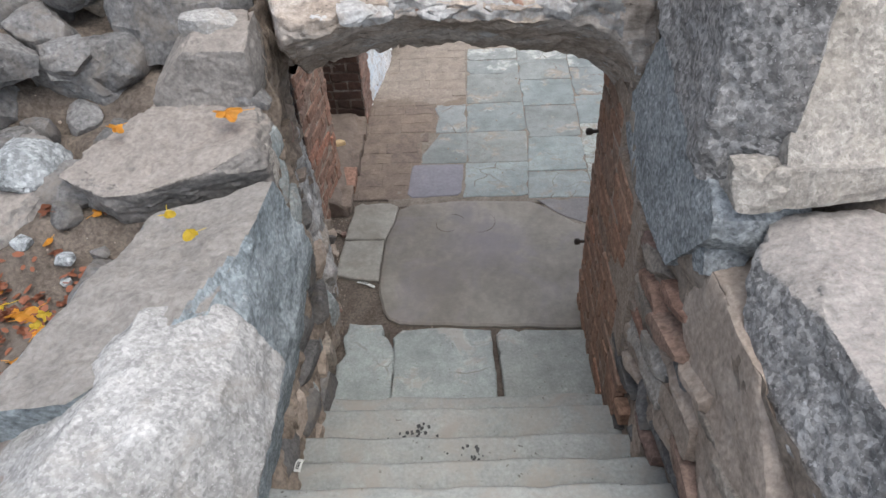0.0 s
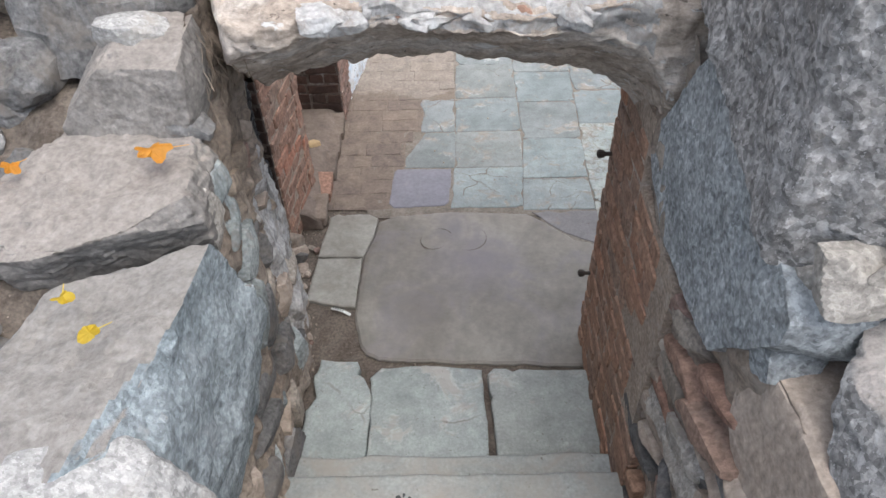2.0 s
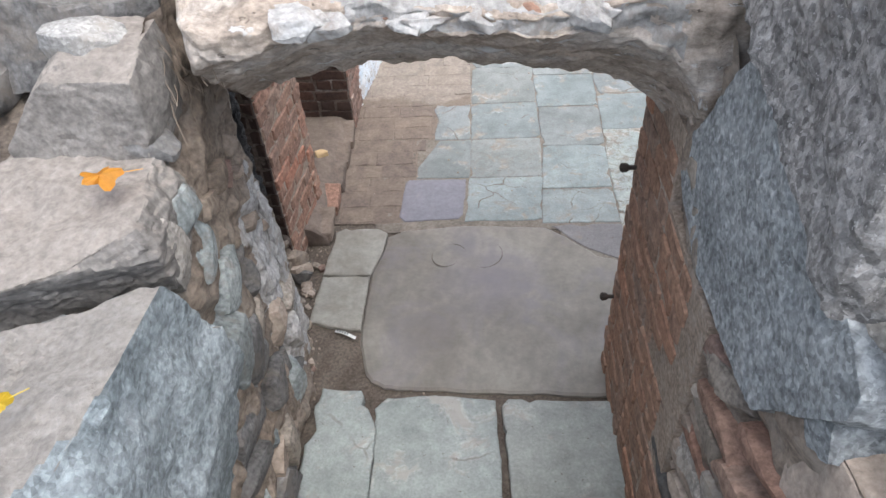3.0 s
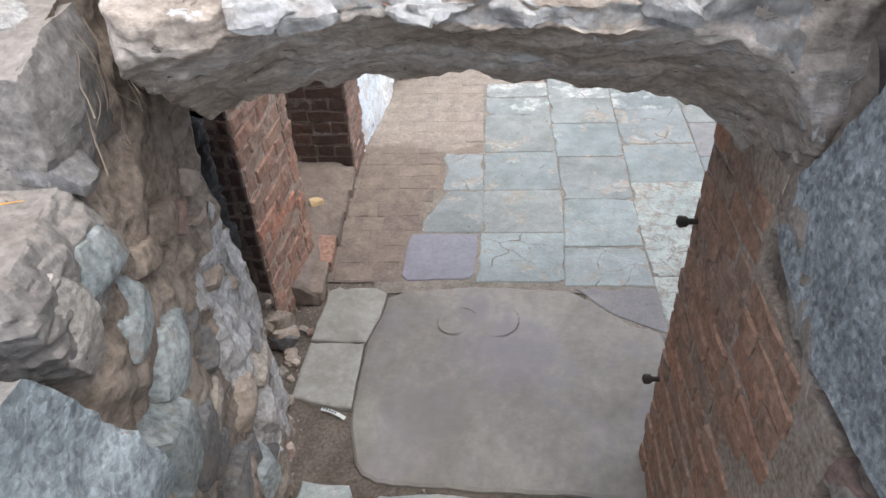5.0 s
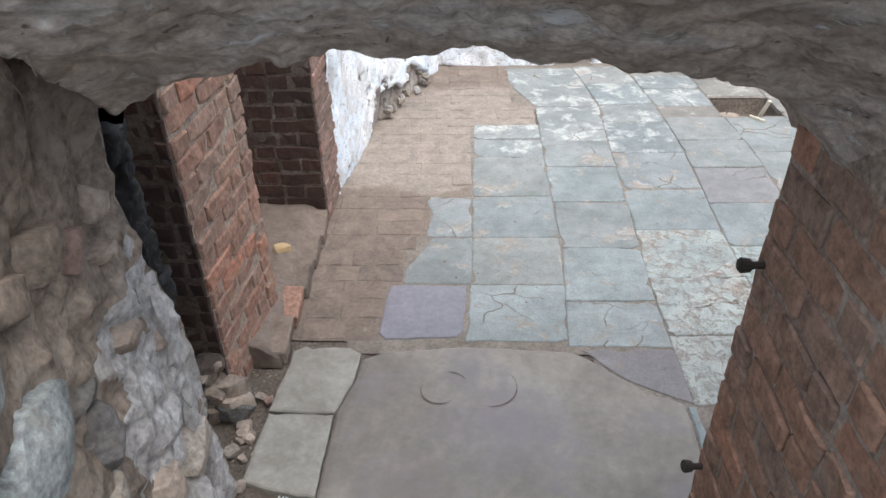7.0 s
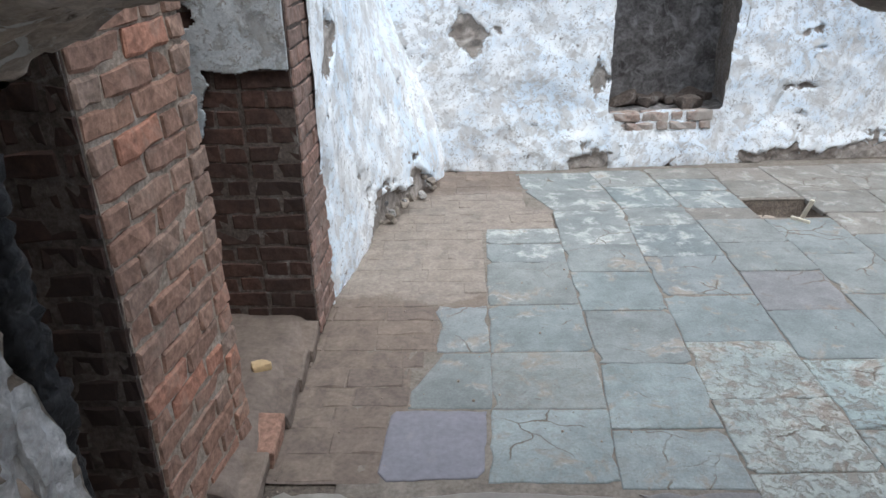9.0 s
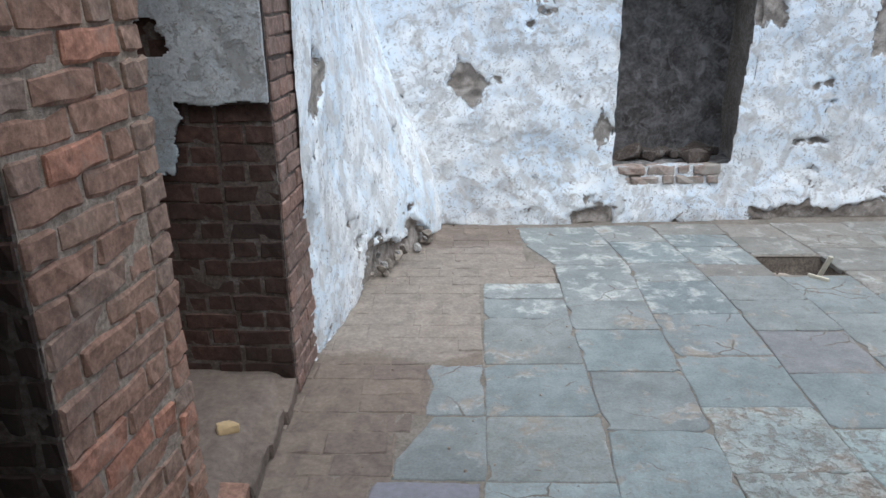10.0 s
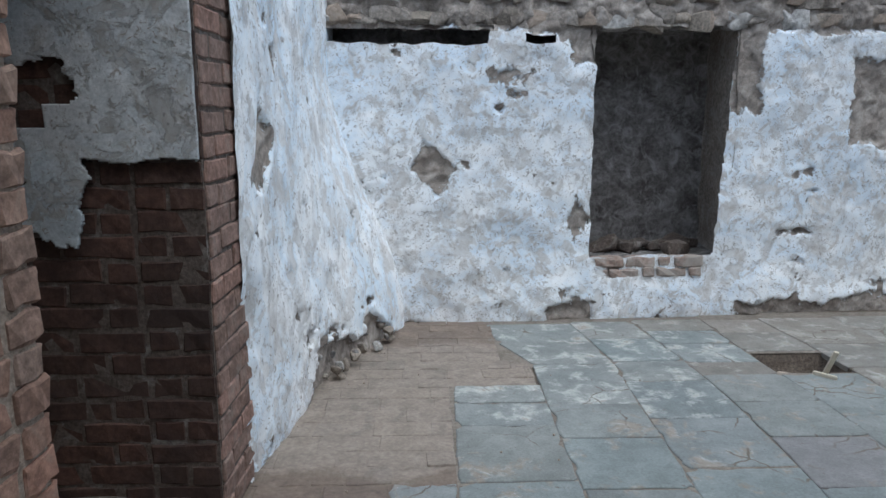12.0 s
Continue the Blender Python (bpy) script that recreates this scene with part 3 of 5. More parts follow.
def bank_left(u, v):
    y = -1.25 + 4.35 * v
    x = -1.95 + (1.66 - 0.03 * smoothstep(1.6, 2.5, y)) * u
    z = 1.52 + 0.10 * fbm((x, y, 0), 1.6) + 0.035 * fbm((x, y, 3), 7)
    z += 0.32 * smoothstep(1.9, 2.9, y) + 0.20 * smoothstep(-1.0, -1.9, x)
    z += 0.25 * smoothstep(0.2, -0.6, y)
    return x, y, z


sheet("ground_left", 60, 130, bank_left, [SOIL], "trampled earth bank beside the steps", "ground")


def bank_right(u, v):
    x, y = 1.16 + 5.5 * u ** 1.5, -1.25 + 4.3 * v
    z = 1.55 + 0.45 * smoothstep(1.15, 1.9, x) + 0.10 * fbm((x, y, 5), 1.4) + 0.03 * fbm((x, y, 9), 7)
    z += 0.25 * smoothstep(0.9, 2.2, y) * smoothstep(1.2, 1.6, x)
    return x, y, z


sheet("ground_right", 80, 110, bank_right, [SOIL], "dusty earth bank beside the steps", "ground")

# floor base of the room, with the pit left open
HX0, HX1, HY0, HY1 = 2.22, 2.66, 6.38, 6.70
bm = bmesh.new()
for x0, x1, y0, y1 in ((-1.2, HX0, 2.2, 8.2), (HX1, 6.6, 2.2, 8.2), (HX0, HX1, 2.2, HY0), (HX0, HX1, HY1, 8.2)):
    bm.faces.new([bm.verts.new((x, y, FLOOR_Z)) for x, y in ((x0, y0), (x1, y0), (x1, y1), (x0, y1))])
floor = thing("floor", bm, SOIL, "sunken room floor of slate tiles and brick over earth", "floor", kind="structure")


def pit(u, v):
    a, b = 2 * u - 1, 2 * v - 1
    edge = max(abs(a), abs(b)) ** 6
    z = -0.16 + (0.16 + FLOOR_Z) * edge + 0.03 * fbm((u * 3, v * 3, 1), 1.5) * (1 - edge)
    return (HX0 + HX1) / 2 + a * (HX1 - HX0) / 2, (HY0 + HY1) / 2 + b * (HY1 - HY0) / 2, z


sheet("floor_pit", 24, 20, pit, [SOIL], "open square pit where a tile is missing", "pit")


# earth and rubble core of the wall beside the steps and of the door's jamb
def left_face(y, z):
    x = -0.25 - 0.05 * smoothstep(1.75, 2.65, y) - 0.03 * smoothstep(2.65, 3.05, y)
    return x - 0.012 * smoothstep(0.75, 1.1, z) * smoothstep(2.5, 2.9, y)


def wall_left_place(u, v):
    y = -1.2 + 4.31 * u
    top = 1.55 + 0.45 * smoothstep(2.2, 2.55, y)
    z = -0.05 + (top + 0.05) * v
    x = left_face(y, z) - 0.015 - 0.09 * smoothstep(2.2, 2.05, y) * smoothstep(0.7, 0.85, z) + 0.04 * fbm((0, y, z), 2.6) + 0.022 * fbm((1, y, z), 11) - 0.012 * abs(fbm((2, y, z), 18))
    return x, y - 0.09 * smoothstep(1.0, 1.2, z) * smoothstep(2.4, 3.1, y), z


def wall_left_mat(u, v):
    y, z = -1.2 + 4.31 * u, -0.05 + 2.0 * v
    return 1 if fbm((5, y, z), 3.0) > -0.3 and y > 2.66 + 0.25 * abs(z - 0.75) + 0.08 * fbm((6, y, z), 9) and 0.15 < z < 1.16 else 0


wall_left = sheet("wall_left", 320, 150, wall_left_place, [MUD, PALE_RENDER], "rubble and mud wall beside the steps", "wall", index=wall_left_mat)


def wall_left_end(u, v):
    z = -0.05 + 2.05 * v
    x = left_face(3.11, z) - 0.015 + 0.04 * fbm((0, 3.11, z), 2.6) + 0.018 * fbm((1, 3.11, z), 11)
    return x - 0.75 * u, 3.11 - 0.09 * smoothstep(1.0, 1.2, z) + 0.02 * fbm((u, 2, z), 5) * min(1, 8 * u), z


sheet("wall_left_end", 24, 50, wall_left_end, [PLASTER], "rendered inner face of the door wall", "wall")


def right_face(y, z):
    return 1.085 + 0.03 * smoothstep(2.2, 1.2, y)


def wall_right_place(u, v):
    y = -1.2 + 4.24 * u
    top = 1.62 + 0.34 * smoothstep(2.3, 2.6, y)
    z = -0.05 + (top + 0.05) * v
    x = right_face(y, z) + 0.02 + 0.045 * fbm((7, y, z), 2.6) + 0.018 * fbm((8, y, z), 11)
    if 2.05 < y and z < 1.6:
        x = max(x, 1.085)
    return x, y, z


wall_right = sheet("wall_right", 140, 64, wall_right_place, [MUD], "earth-bonded wall of brick and stone beside the steps", "wall")


def wall_right_end(u, v):
    z = -0.05 + 2.0 * v
    return 1.10 + 0.9 * u, 3.04 + 0.02 * fbm((u * 3, 5, z), 5), z


sheet("wall_right_end", 24, 50, wall_right_end, [PLASTER], "rendered back face of the door wall", "wall")


# the flat arch over the doorway: top, broken lip, splayed underside, back
def arch_place(u, v):
    x = -1.0 + 2.75 * u
    w = min(1.0, abs(x - 0.365) / 0.70)
    back = 1.50 + 0.235 * (1 - w ** 2.2) ** 0.6
    front = 1.70 + 0.26 * (1 - w ** 4) ** 0.5
    lip = 2.53 + 0.06 * fbm((x, 0, 0), 2.2)
    stops = ((0.0, 3.10, 2.10), (0.30, lip + 0.06, 2.035), (0.36, lip, 2.01), (0.42, lip + 0.005, front), (0.78, 2.82, back), (0.90, 3.06, back - 0.015), (1.0, 3.10, 2.10))
    for (a, ya, za), (b, yb, zb) in zip(stops, stops[1:]):
        if v <= b:
            t = (v - a) / (b - a)
            y, z = ya + (yb - ya) * t, za + (zb - za) * t
            break
    k = 1.0 if v < 0.42 else 0.55
    y += 0.016 * abs(fbm((x * 1.2, y + 2, z * 3), 5)) + 0.006 * fbm((x, y, z), 26)
    z -= 0.014 * abs(fbm((x * 1.5, y * 2, z + 6), 6)) + 0.005 * fbm((x, y, z + 1), 30)
    y += 0.03 * k * fbm((x, y, z), 3.2) + 0.012 * fbm((x, y, z + 4), 12)
    z += 0.035 * k * fbm((x, y + 7, z), 2.4) + 0.010 * fbm((x, y + 3, z), 11)
    y += min(0.30 * smoothstep(-0.21, -0.34, x) + 0.15 * smoothstep(-0.36, -0.62, x), max(0.0, 3.08 - y))
    return x, y, z


def arch_mat(u, v):
    x = -1.0 + 2.75 * u
    return 1 if 0.24 < v < 0.415 and fbm((x * 2.0, v * 12, 2), 2.5) > -0.12 - 0.5 * (v - 0.33) and 0.02 < x < 1.0 else 0


arch = sheet("door_arch", 320, 200, arch_place, [ARCH, CRUST], "low segmental arch of old render with a broken white lip", "arch", index=arch_mat)

# ---- the room's walls ----
# recess behind the piers
bm = bmesh.new()
box(bm, -1.25, -1.02, 3.1, 5.45, -0.02, 2.9)
thing("wall_recess", bm, PLASTER, "dark rendered wall at the back of the recess", "wall", kind="structure")


# assumed ceiling, out of view, added to darken the recess and pier fronts
bm = bmesh.new()
box(bm, -1.25, -0.53, 3.09, 5.45, 2.16, 2.36)
thing("recess_shade_ceiling", bm, PLASTER, "unseen low ceiling added to shade the recess between the piers", "ceiling", kind="structure")


def left_wall_x(y, z):
    t = (y - 5.33) / 2.1
    low = -0.33 + 0.10 * smoothstep(0, 0.35, t) + 0.42 * smoothstep(0.28, 1.0, t)
    high = -0.32 + 0.06 * t
    return low + (high - low) * smoothstep(0.05, 1.7, z)


def left_bare(y, z):
    """How far the limewash is gone: over a half it is off."""
    n = fbm((3, y, z), 3.2) + 0.5 * fbm((4, y, z), 9)
    gone = max((n - 0.85) * 0.15, 0.20 + 0.12 * n - z - 0.7 * max(0, abs(y - 6.55) - 0.30),
               0.10 - 0.6 * abs(y - 5.62) - 0.6 * abs(z - 1.22 - 0.4 * (y - 5.62)) + 0.03 * n)
    return min(1.0, max(0.0, 0.5 + gone / 0.14))


def left_wall_place(u, v):
    y, z = 5.29 + 2.26 * u, -0.05 + 2.95 * v
    x = left_wall_x(y, z) + 0.024 * fbm((2, y, 0.5 * z), 2.6) + 0.012 * fbm((2, y, 0.5 * z), 9)
    off = smoothstep(0.42, 0.62, left_bare(y, z))
    x -= off * (0.018 + 0.03 * abs(fbm((1, y, z), 8)) + 0.03 * smoothstep(0.4, 0.3, z))
    return x, y, z


sheet("wall_room_left", 170, 230, left_wall_place, [LIME_RUN], "flaking blue-white limewashed wall with a crumbling foot", "wall",
      field=lambda u, v: left_bare(5.29 + 2.26 * u, -0.05 + 2.95 * v))


# far wall with its niche and beam slot
NX0, NX1, NZ0, NZ1 = 1.44, 2.40, 0.41, 1.92


def far_y(x):
    return 7.37 + 0.085 * (x - 0.2)


def slot(x, z):
    return (-0.27 < x < 0.74 and 1.80 < z < 1.885) or (0.98 < x < 1.17 and 1.815 < z < 1.868)


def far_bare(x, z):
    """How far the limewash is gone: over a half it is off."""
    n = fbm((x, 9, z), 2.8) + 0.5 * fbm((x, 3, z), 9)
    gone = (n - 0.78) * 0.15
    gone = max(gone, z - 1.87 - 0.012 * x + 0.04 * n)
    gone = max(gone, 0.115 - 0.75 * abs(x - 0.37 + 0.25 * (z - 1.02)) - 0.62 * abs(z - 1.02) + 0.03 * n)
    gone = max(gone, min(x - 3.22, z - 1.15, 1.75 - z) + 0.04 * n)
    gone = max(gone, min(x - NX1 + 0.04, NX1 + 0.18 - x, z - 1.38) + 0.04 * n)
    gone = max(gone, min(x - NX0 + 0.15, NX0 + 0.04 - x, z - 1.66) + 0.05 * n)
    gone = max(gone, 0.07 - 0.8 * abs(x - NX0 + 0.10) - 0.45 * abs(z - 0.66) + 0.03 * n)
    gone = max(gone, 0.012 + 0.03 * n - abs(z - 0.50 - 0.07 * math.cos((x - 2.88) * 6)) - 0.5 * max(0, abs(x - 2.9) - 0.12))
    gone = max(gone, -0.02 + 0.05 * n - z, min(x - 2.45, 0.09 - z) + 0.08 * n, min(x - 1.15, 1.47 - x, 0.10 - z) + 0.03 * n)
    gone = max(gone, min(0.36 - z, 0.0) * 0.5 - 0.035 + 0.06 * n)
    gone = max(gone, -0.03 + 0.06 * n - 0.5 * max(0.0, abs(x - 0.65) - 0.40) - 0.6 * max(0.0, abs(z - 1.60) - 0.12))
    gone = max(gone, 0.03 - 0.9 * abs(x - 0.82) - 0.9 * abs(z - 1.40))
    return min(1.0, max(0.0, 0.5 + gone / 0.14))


def far_xz(u, v):
    """A grid that is fine where the wall is seen close to."""
    x = -0.5 + (4.3 * u / 0.82 if u < 0.82 else 4.3 + 2.8 * (u - 0.82) / 0.18)
    z = -0.05 + (2.2 * v / 0.88 if v < 0.88 else 2.2 + 0.75 * (v - 0.88) / 0.12)
    return x, z


def far_wall_place(u, v):
    x, z = far_xz(u, v)
    y = far_y(x) + 0.022 * fbm((x, 1, z), 2.2) + 0.005 * fbm((x, 2, z), 8)
    y -= 0.05 * smoothstep(0.5, 0.02, z) * smoothstep(0.2, 0.9, x)
    off = smoothstep(0.42, 0.62, far_bare(x, z))
    y += off * (0.014 + 0.03 * abs(fbm((x, 5, z), 7)) + 0.06 * fbm((x, 6, z), 4.5) * smoothstep(1.85, 1.95, z))
    return x + 0.014 * fbm((x, 7, z), 7), y, z + 0.014 * fbm((x, 8, z), 6)


def far_keep(u, v):
    x, z = far_xz(u, v)
    return not (NX0 < x < NX1 - 0.09 * (NZ1 - z) / (NZ1 - NZ0) and NZ0 < z < NZ1) and not slot(x, z)


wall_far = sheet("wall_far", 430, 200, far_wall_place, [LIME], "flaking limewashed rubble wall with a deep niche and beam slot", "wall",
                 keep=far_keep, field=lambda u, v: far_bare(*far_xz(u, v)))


def lining(name, x0, x1, z0, z1, depth, mats, n):
    """The five inner faces of a recess in the far wall."""
    bm = bmesh.new()
    y0 = far_y((x0 + x1) / 2) + 0.008
    vs = box(bm, x0, x1, y0, y0 + depth, z0, z1)
    front = [f for f in bm.faces if f.normal.y < -0.9 or all(v.co.y < y0 + 0.001 for v in f.verts)]
    bmesh.ops.delete(bm, geom=front, context="FACES_ONLY")
    bmesh.ops.subdivide_edges(bm, edges=bm.edges, cuts=n, use_grid_fill=True)
    bm.normal_update()
    for f in bm.faces:
        f.material_index = len(mats) - 1 if abs(f.normal.x) > 0.7 else 0
    for v in bm.verts:
        t = (v.co.y - y0) / depth
        v.co.x += 0.03 * fbm(v.co + Vector((9, 0, 0)), 4)
        v.co.z += 0.03 * fbm(v.co + Vector((0, 9, 0)), 4)
        v.co.y += 0.03 * fbm(v.co, 4) * t + 0.085 * (v.co.x - (x0 + x1) / 2)
    return part(name, bm, mats, wall_far, "", True)


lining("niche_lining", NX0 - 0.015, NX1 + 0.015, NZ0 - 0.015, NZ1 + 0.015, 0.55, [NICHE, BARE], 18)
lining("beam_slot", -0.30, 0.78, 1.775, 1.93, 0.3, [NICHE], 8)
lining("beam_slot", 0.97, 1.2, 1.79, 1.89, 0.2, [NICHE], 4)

# plain walls that close the room; the near two also block sky light
bm = bmesh.new()
box(bm, 6.55, 6.8, 3.0, 8.3, -0.05, 2.9)
thing("wall_room_right", bm, PLASTER, "plain rendered wall closing the room", "wall", kind="structure")
# closes the room, and raised to cut sky light on the piers
bm = bmesh.new()
box(bm, 1.95, 6.6, 2.85, 3.08, -0.05, 3.4)
thing("wall_room_near", bm, PLASTER, "plain rendered wall beside the doorway", "wall", kind="structure")
# added out of view to keep sky light off the pier fronts
bm = bmesh.new()
box(bm, -1.25, 1.95, 2.86, 3.08, 2.06, 3.4)
thing("wall_sky_blocker", bm, PLASTER, "unseen plain wall added over the arch to block sky light", "wall", kind="structure")
bm = bmesh.new()
box(bm, -0.9, 6.8, 8.15, 8.4, -0.05, 2.9)
thing("wall_far_core", bm, BARE, "rubble core behind the far wall", "wall", kind="structure")
bm = bmesh.new()
box(bm, -1.25, -0.75, 5.45, 8.2, -0.05, 2.9)
thing("wall_left_core", bm, BARE, "rubble core behind the limewashed wall", "wall", kind="structure")

# ---- the steps ----
stairs = empty("stairs", "worn stone steps leading down to the doorway", "stairs", kind="structure")
NOSES = [(2.24, 0.165), (2.09, 0.285), (1.83, 0.45), (1.62, 0.61)] + [(1.62 - 0.205 * k, 0.61 + 0.17 * k) for k in range(1, 8)]
for k, (y, z) in enumerate(NOSES):
    bm = bmesh.new()
    back = NOSES[k + 1][0] - 0.06 if k + 1 < len(NOSES) else -1.3
    vs = box(bm, -0.36, 1.2, back, y, z - 0.3, z)
    bmesh.ops.subdivide_edges(bm, edges=[e for e in bm.edges if abs(e.verts[0].co.x - e.verts[1].co.x) > 0.5], cuts=22, use_grid_fill=True)
    edge = [e for e in bm.edges if all(v.co.y > y - 0.001 and v.co.z > z - 0.001 for v in e.verts)]
    bmesh.ops.bevel(bm, geom=edge, offset=0.018, segments=3, affect="EDGES", profile=0.6)
    for v in bm.verts:
        if v.co.y > y - 0.05:
            v.co.y += 0.016 * fbm((v.co.x, k * 7, 0), 4)
        if v.co.z > z - 0.03:
            v.co.z += 0.007 * fbm((v.co.x, v.co.y * 3, k * 5), 5) - 0.010 * max(0, 1 - abs(v.co.x - 0.4) / 0.5)
    part("step", bm, STEP, stairs, "", True)

# ---- paving: slabs and tiles ----
rng = random.Random(7)


def slab_bm(outline, thick=0.03, wobble=0.004, seed=0, bev=0.005, chips=3):
    """A flat stone piece of any outline (counter-clockwise), with nibbled, rounded edges. Returned about its middle."""
    r = random.Random(seed)
    mx = sum(p[0] for p in outline) / len(outline)
    my = sum(p[1] for p in outline) / len(outline)
    bites = [(r.uniform(0, len(outline)), r.uniform(0.03, 0.09), r.uniform(0.006, 0.022)) for _ in range(chips)]
    pts = []
    for k, ((ax, ay), (bx, by)) in enumerate(zip(outline, outline[1:] + outline[:1])):
        length = math.hypot(bx - ax, by - ay)
        n = max(1, int(length / 0.03))
        nx, ny = (by - ay) / max(length, 1e-6), (ax - bx) / max(length, 1e-6)
        for i in range(n):
            t = i / n
            x, y = ax + (bx - ax) * t, ay + (by - ay) * t
            d = wobble * (fbm((x * 9 + seed, y * 9, seed * 0.1), 1.0, 3) + r.uniform(-0.3, 0.3))
            for where, wide, deep in bites:
                d -= deep * max(0.0, 1 - abs(k + t - where) * length / wide) if int(where) == k else 0
            pts.append((x + nx * d - mx, y + ny * d - my))
    bm = bmesh.new()
    k = len(pts)
    loops = []
    for inward, z in ((3.2 * bev, 0.0), (1.1 * bev, -0.25 * bev), (0.0, -1.1 * bev), (0.0, -thick)):
        loop = []
        for i in range(k):
            (px, py), (qx, qy) = pts[i - 1], pts[(i + 1) % k]
            tx, ty = qx - px, qy - py
            l = math.hypot(tx, ty) or 1.0
            loop.append(bm.verts.new((pts[i][0] - inward * ty / l, pts[i][1] + inward * tx / l, z)))
        loops.append(loop)
    bm.faces.new(loops[0])
    for a, b in zip(loops, loops[1:]):
        for i in range(k):
            bm.faces.new((a[i], b[i], b[(i + 1) % k], a[(i + 1) % k]))
    return bm, (mx, my)


def lay_slab(name, outline, mat, z=0.0, wobble=0.005, thick=0.03, label="", tilt=0.25, bev=0.0035, chips=3):
    bm, (mx, my) = slab_bm(outline, thick, wobble, rng.randrange(1000), bev, chips)
    ob = part(name, bm, mat, floor, label)
    ob.matrix_basis = pose(mx, my, z + rng.uniform(-0.0015, 0.0025), rng.uniform(-tilt, tilt), rng.uniform(-tilt, tilt), 0)
    return ob


MATS = {"t": TILE, "c": TILE_CRACKED, "w": TILE_WORN, "p": TILE_PALE, "b": TILE_BUFF, "v": TILE_PURPLE, "n": TILE_BROWN}
# the long joints run up the room and bend a little: (y, x) along each
JOINTS = [
    ((3.0, 0.40), (4.06, 0.402), (4.56, 0.444), (5.2, 0.447), (6.3, 0.472)),
    ((3.0, 0.85), (4.0, 0.855), (4.75, 0.91), (5.6, 0.908), (6.55, 0.925), (6.85, 0.785), (7.4, 0.72)),
    ((3.0, 1.31), (4.5, 1.302), (5.0, 1.33), (6.1, 1.36), (6.6, 1.39), (7.4, 1.28)),
    ((3.0, 1.77), (4.9, 1.785), (5.7, 1.82), (6.2, 1.82), (6.75, 1.778), (7.5, 1.69)),
    ((3.0, 2.24), (5.1, 2.24), (5.7, 2.262), (6.1, 2.258), (6.7, 2.205), (7.5, 2.19)),
    ((3.0, 2.68), (6.3, 2.655), (6.72, 2.65), (7.5, 2.58)),
    ((3.0, 3.15), (7.5, 3.12)), ((3.0, 3.64), (7.5, 3.62)), ((3.0, 4.14), (7.5, 4.14)), ((3.0, 4.65), (7.6, 4.65)),
]


def joint_x(k, y):
    line = JOINTS[k]
    for (ya, xa), (yb, xb) in zip(line, line[1:]):
        if y <= yb:
            return xa + (xb - xa) * max(0.0, (y - ya) / (yb - ya))
    return line[-1][1]


COLUMNS = (
    (0, (4.03, 4.435, 4.845, 5.27, 5.765, 6.02, 6.24), "ccttpp"),
    (1, (4.0, 4.31, 4.75, 5.21, 5.63, 5.99, 6.54, 6.93, 7.31), "cctttppp"),
    (2, (3.66, 4.07, 4.49, 4.92, 5.36, 5.815, 6.285, 6.58, 6.98, 7.35), "wwwttpppp"),
    (3, (3.40, 3.85, 4.30, 4.77, 5.195, 5.62, 5.995, 6.36, 6.56, 6.88, 7.13, 7.38), "twwtnttbppb"),
    (4, (3.30, 3.80, 4.30, 4.77, 5.353, 5.825, 6.355), "twttttt"),
    (4, (6.73, 7.08, 7.38), "bb"),
    (5, (3.40, 3.90, 4.40, 4.85, 5.25, 5.70, 6.10, 6.45, 6.85, 7.40), "ttttttbbb"),
    (6, (3.30, 3.80, 4.25, 4.70, 5.15, 5.60, 6.00, 6.45, 6.85, 7.44), "ttttttbbb"),
    (7, (3.40, 3.90, 4.35, 4.80, 5.25, 5.70, 6.15, 6.60, 7.48), "tttttbbb"),
    (8, (3.40, 3.90, 4.35, 4.80, 5.25, 5.70, 6.15, 6.60, 7.52), "tttttbbb"),
)


def corners(a, b, y0, y1, gap=0.002):
    """A tile's outline between the long joints a and b, now and then with a corner gone."""
    slant = rng.uniform(-0.012, 0.012)
    quad = [(joint_x(a, y0) + gap, y0 + gap), (joint_x(b, y0) - gap, y0 + gap + slant), (joint_x(b, y1) - gap, y1 - gap + slant), (joint_x(a, y1) + gap, y1 - gap)]
    out = []
    for i, (x, y) in enumerate(quad):
        c = rng.choice((0.0, 0.0, 0.006, 0.012, 0.03))
        if not c:
            out.append((x, y))
            continue
        for q in (quad[i - 1], quad[(i + 1) % 4]):
            d = math.hypot(q[0] - x, q[1] - y)
            out.append((x + (q[0] - x) * c / d, y + (q[1] - y) * c / d))
    return out


for a, ys, codes in COLUMNS:
    for y0, y1, code in zip(ys, ys[1:], codes):
        lay_slab("tile", corners(a, a + 1, y0, y1), MATS[code])
# narrow column against the brick paving
lay_slab("tile", [(0.205, 4.852), (0.44, 4.855), (0.443, 5.262), (0.215, 5.265), (0.185, 5.21), (0.215, 5.1)], TILE, wobble=0.012)
lay_slab("tile", [(0.10, 4.445), (0.43, 4.44), (0.442, 4.60), (0.444, 4.84), (0.235, 4.838), (0.13, 4.60), (0.095, 4.56)], TILE)
lay_slab("tile", [(0.05, 4.04), (0.365, 4.055), (0.393, 4.09), (0.412, 4.425), (0.05, 4.43), (0.035, 4.40), (0.015, 4.08)], TILE_PURPLE, label="smooth purple slate tile", chips=0)
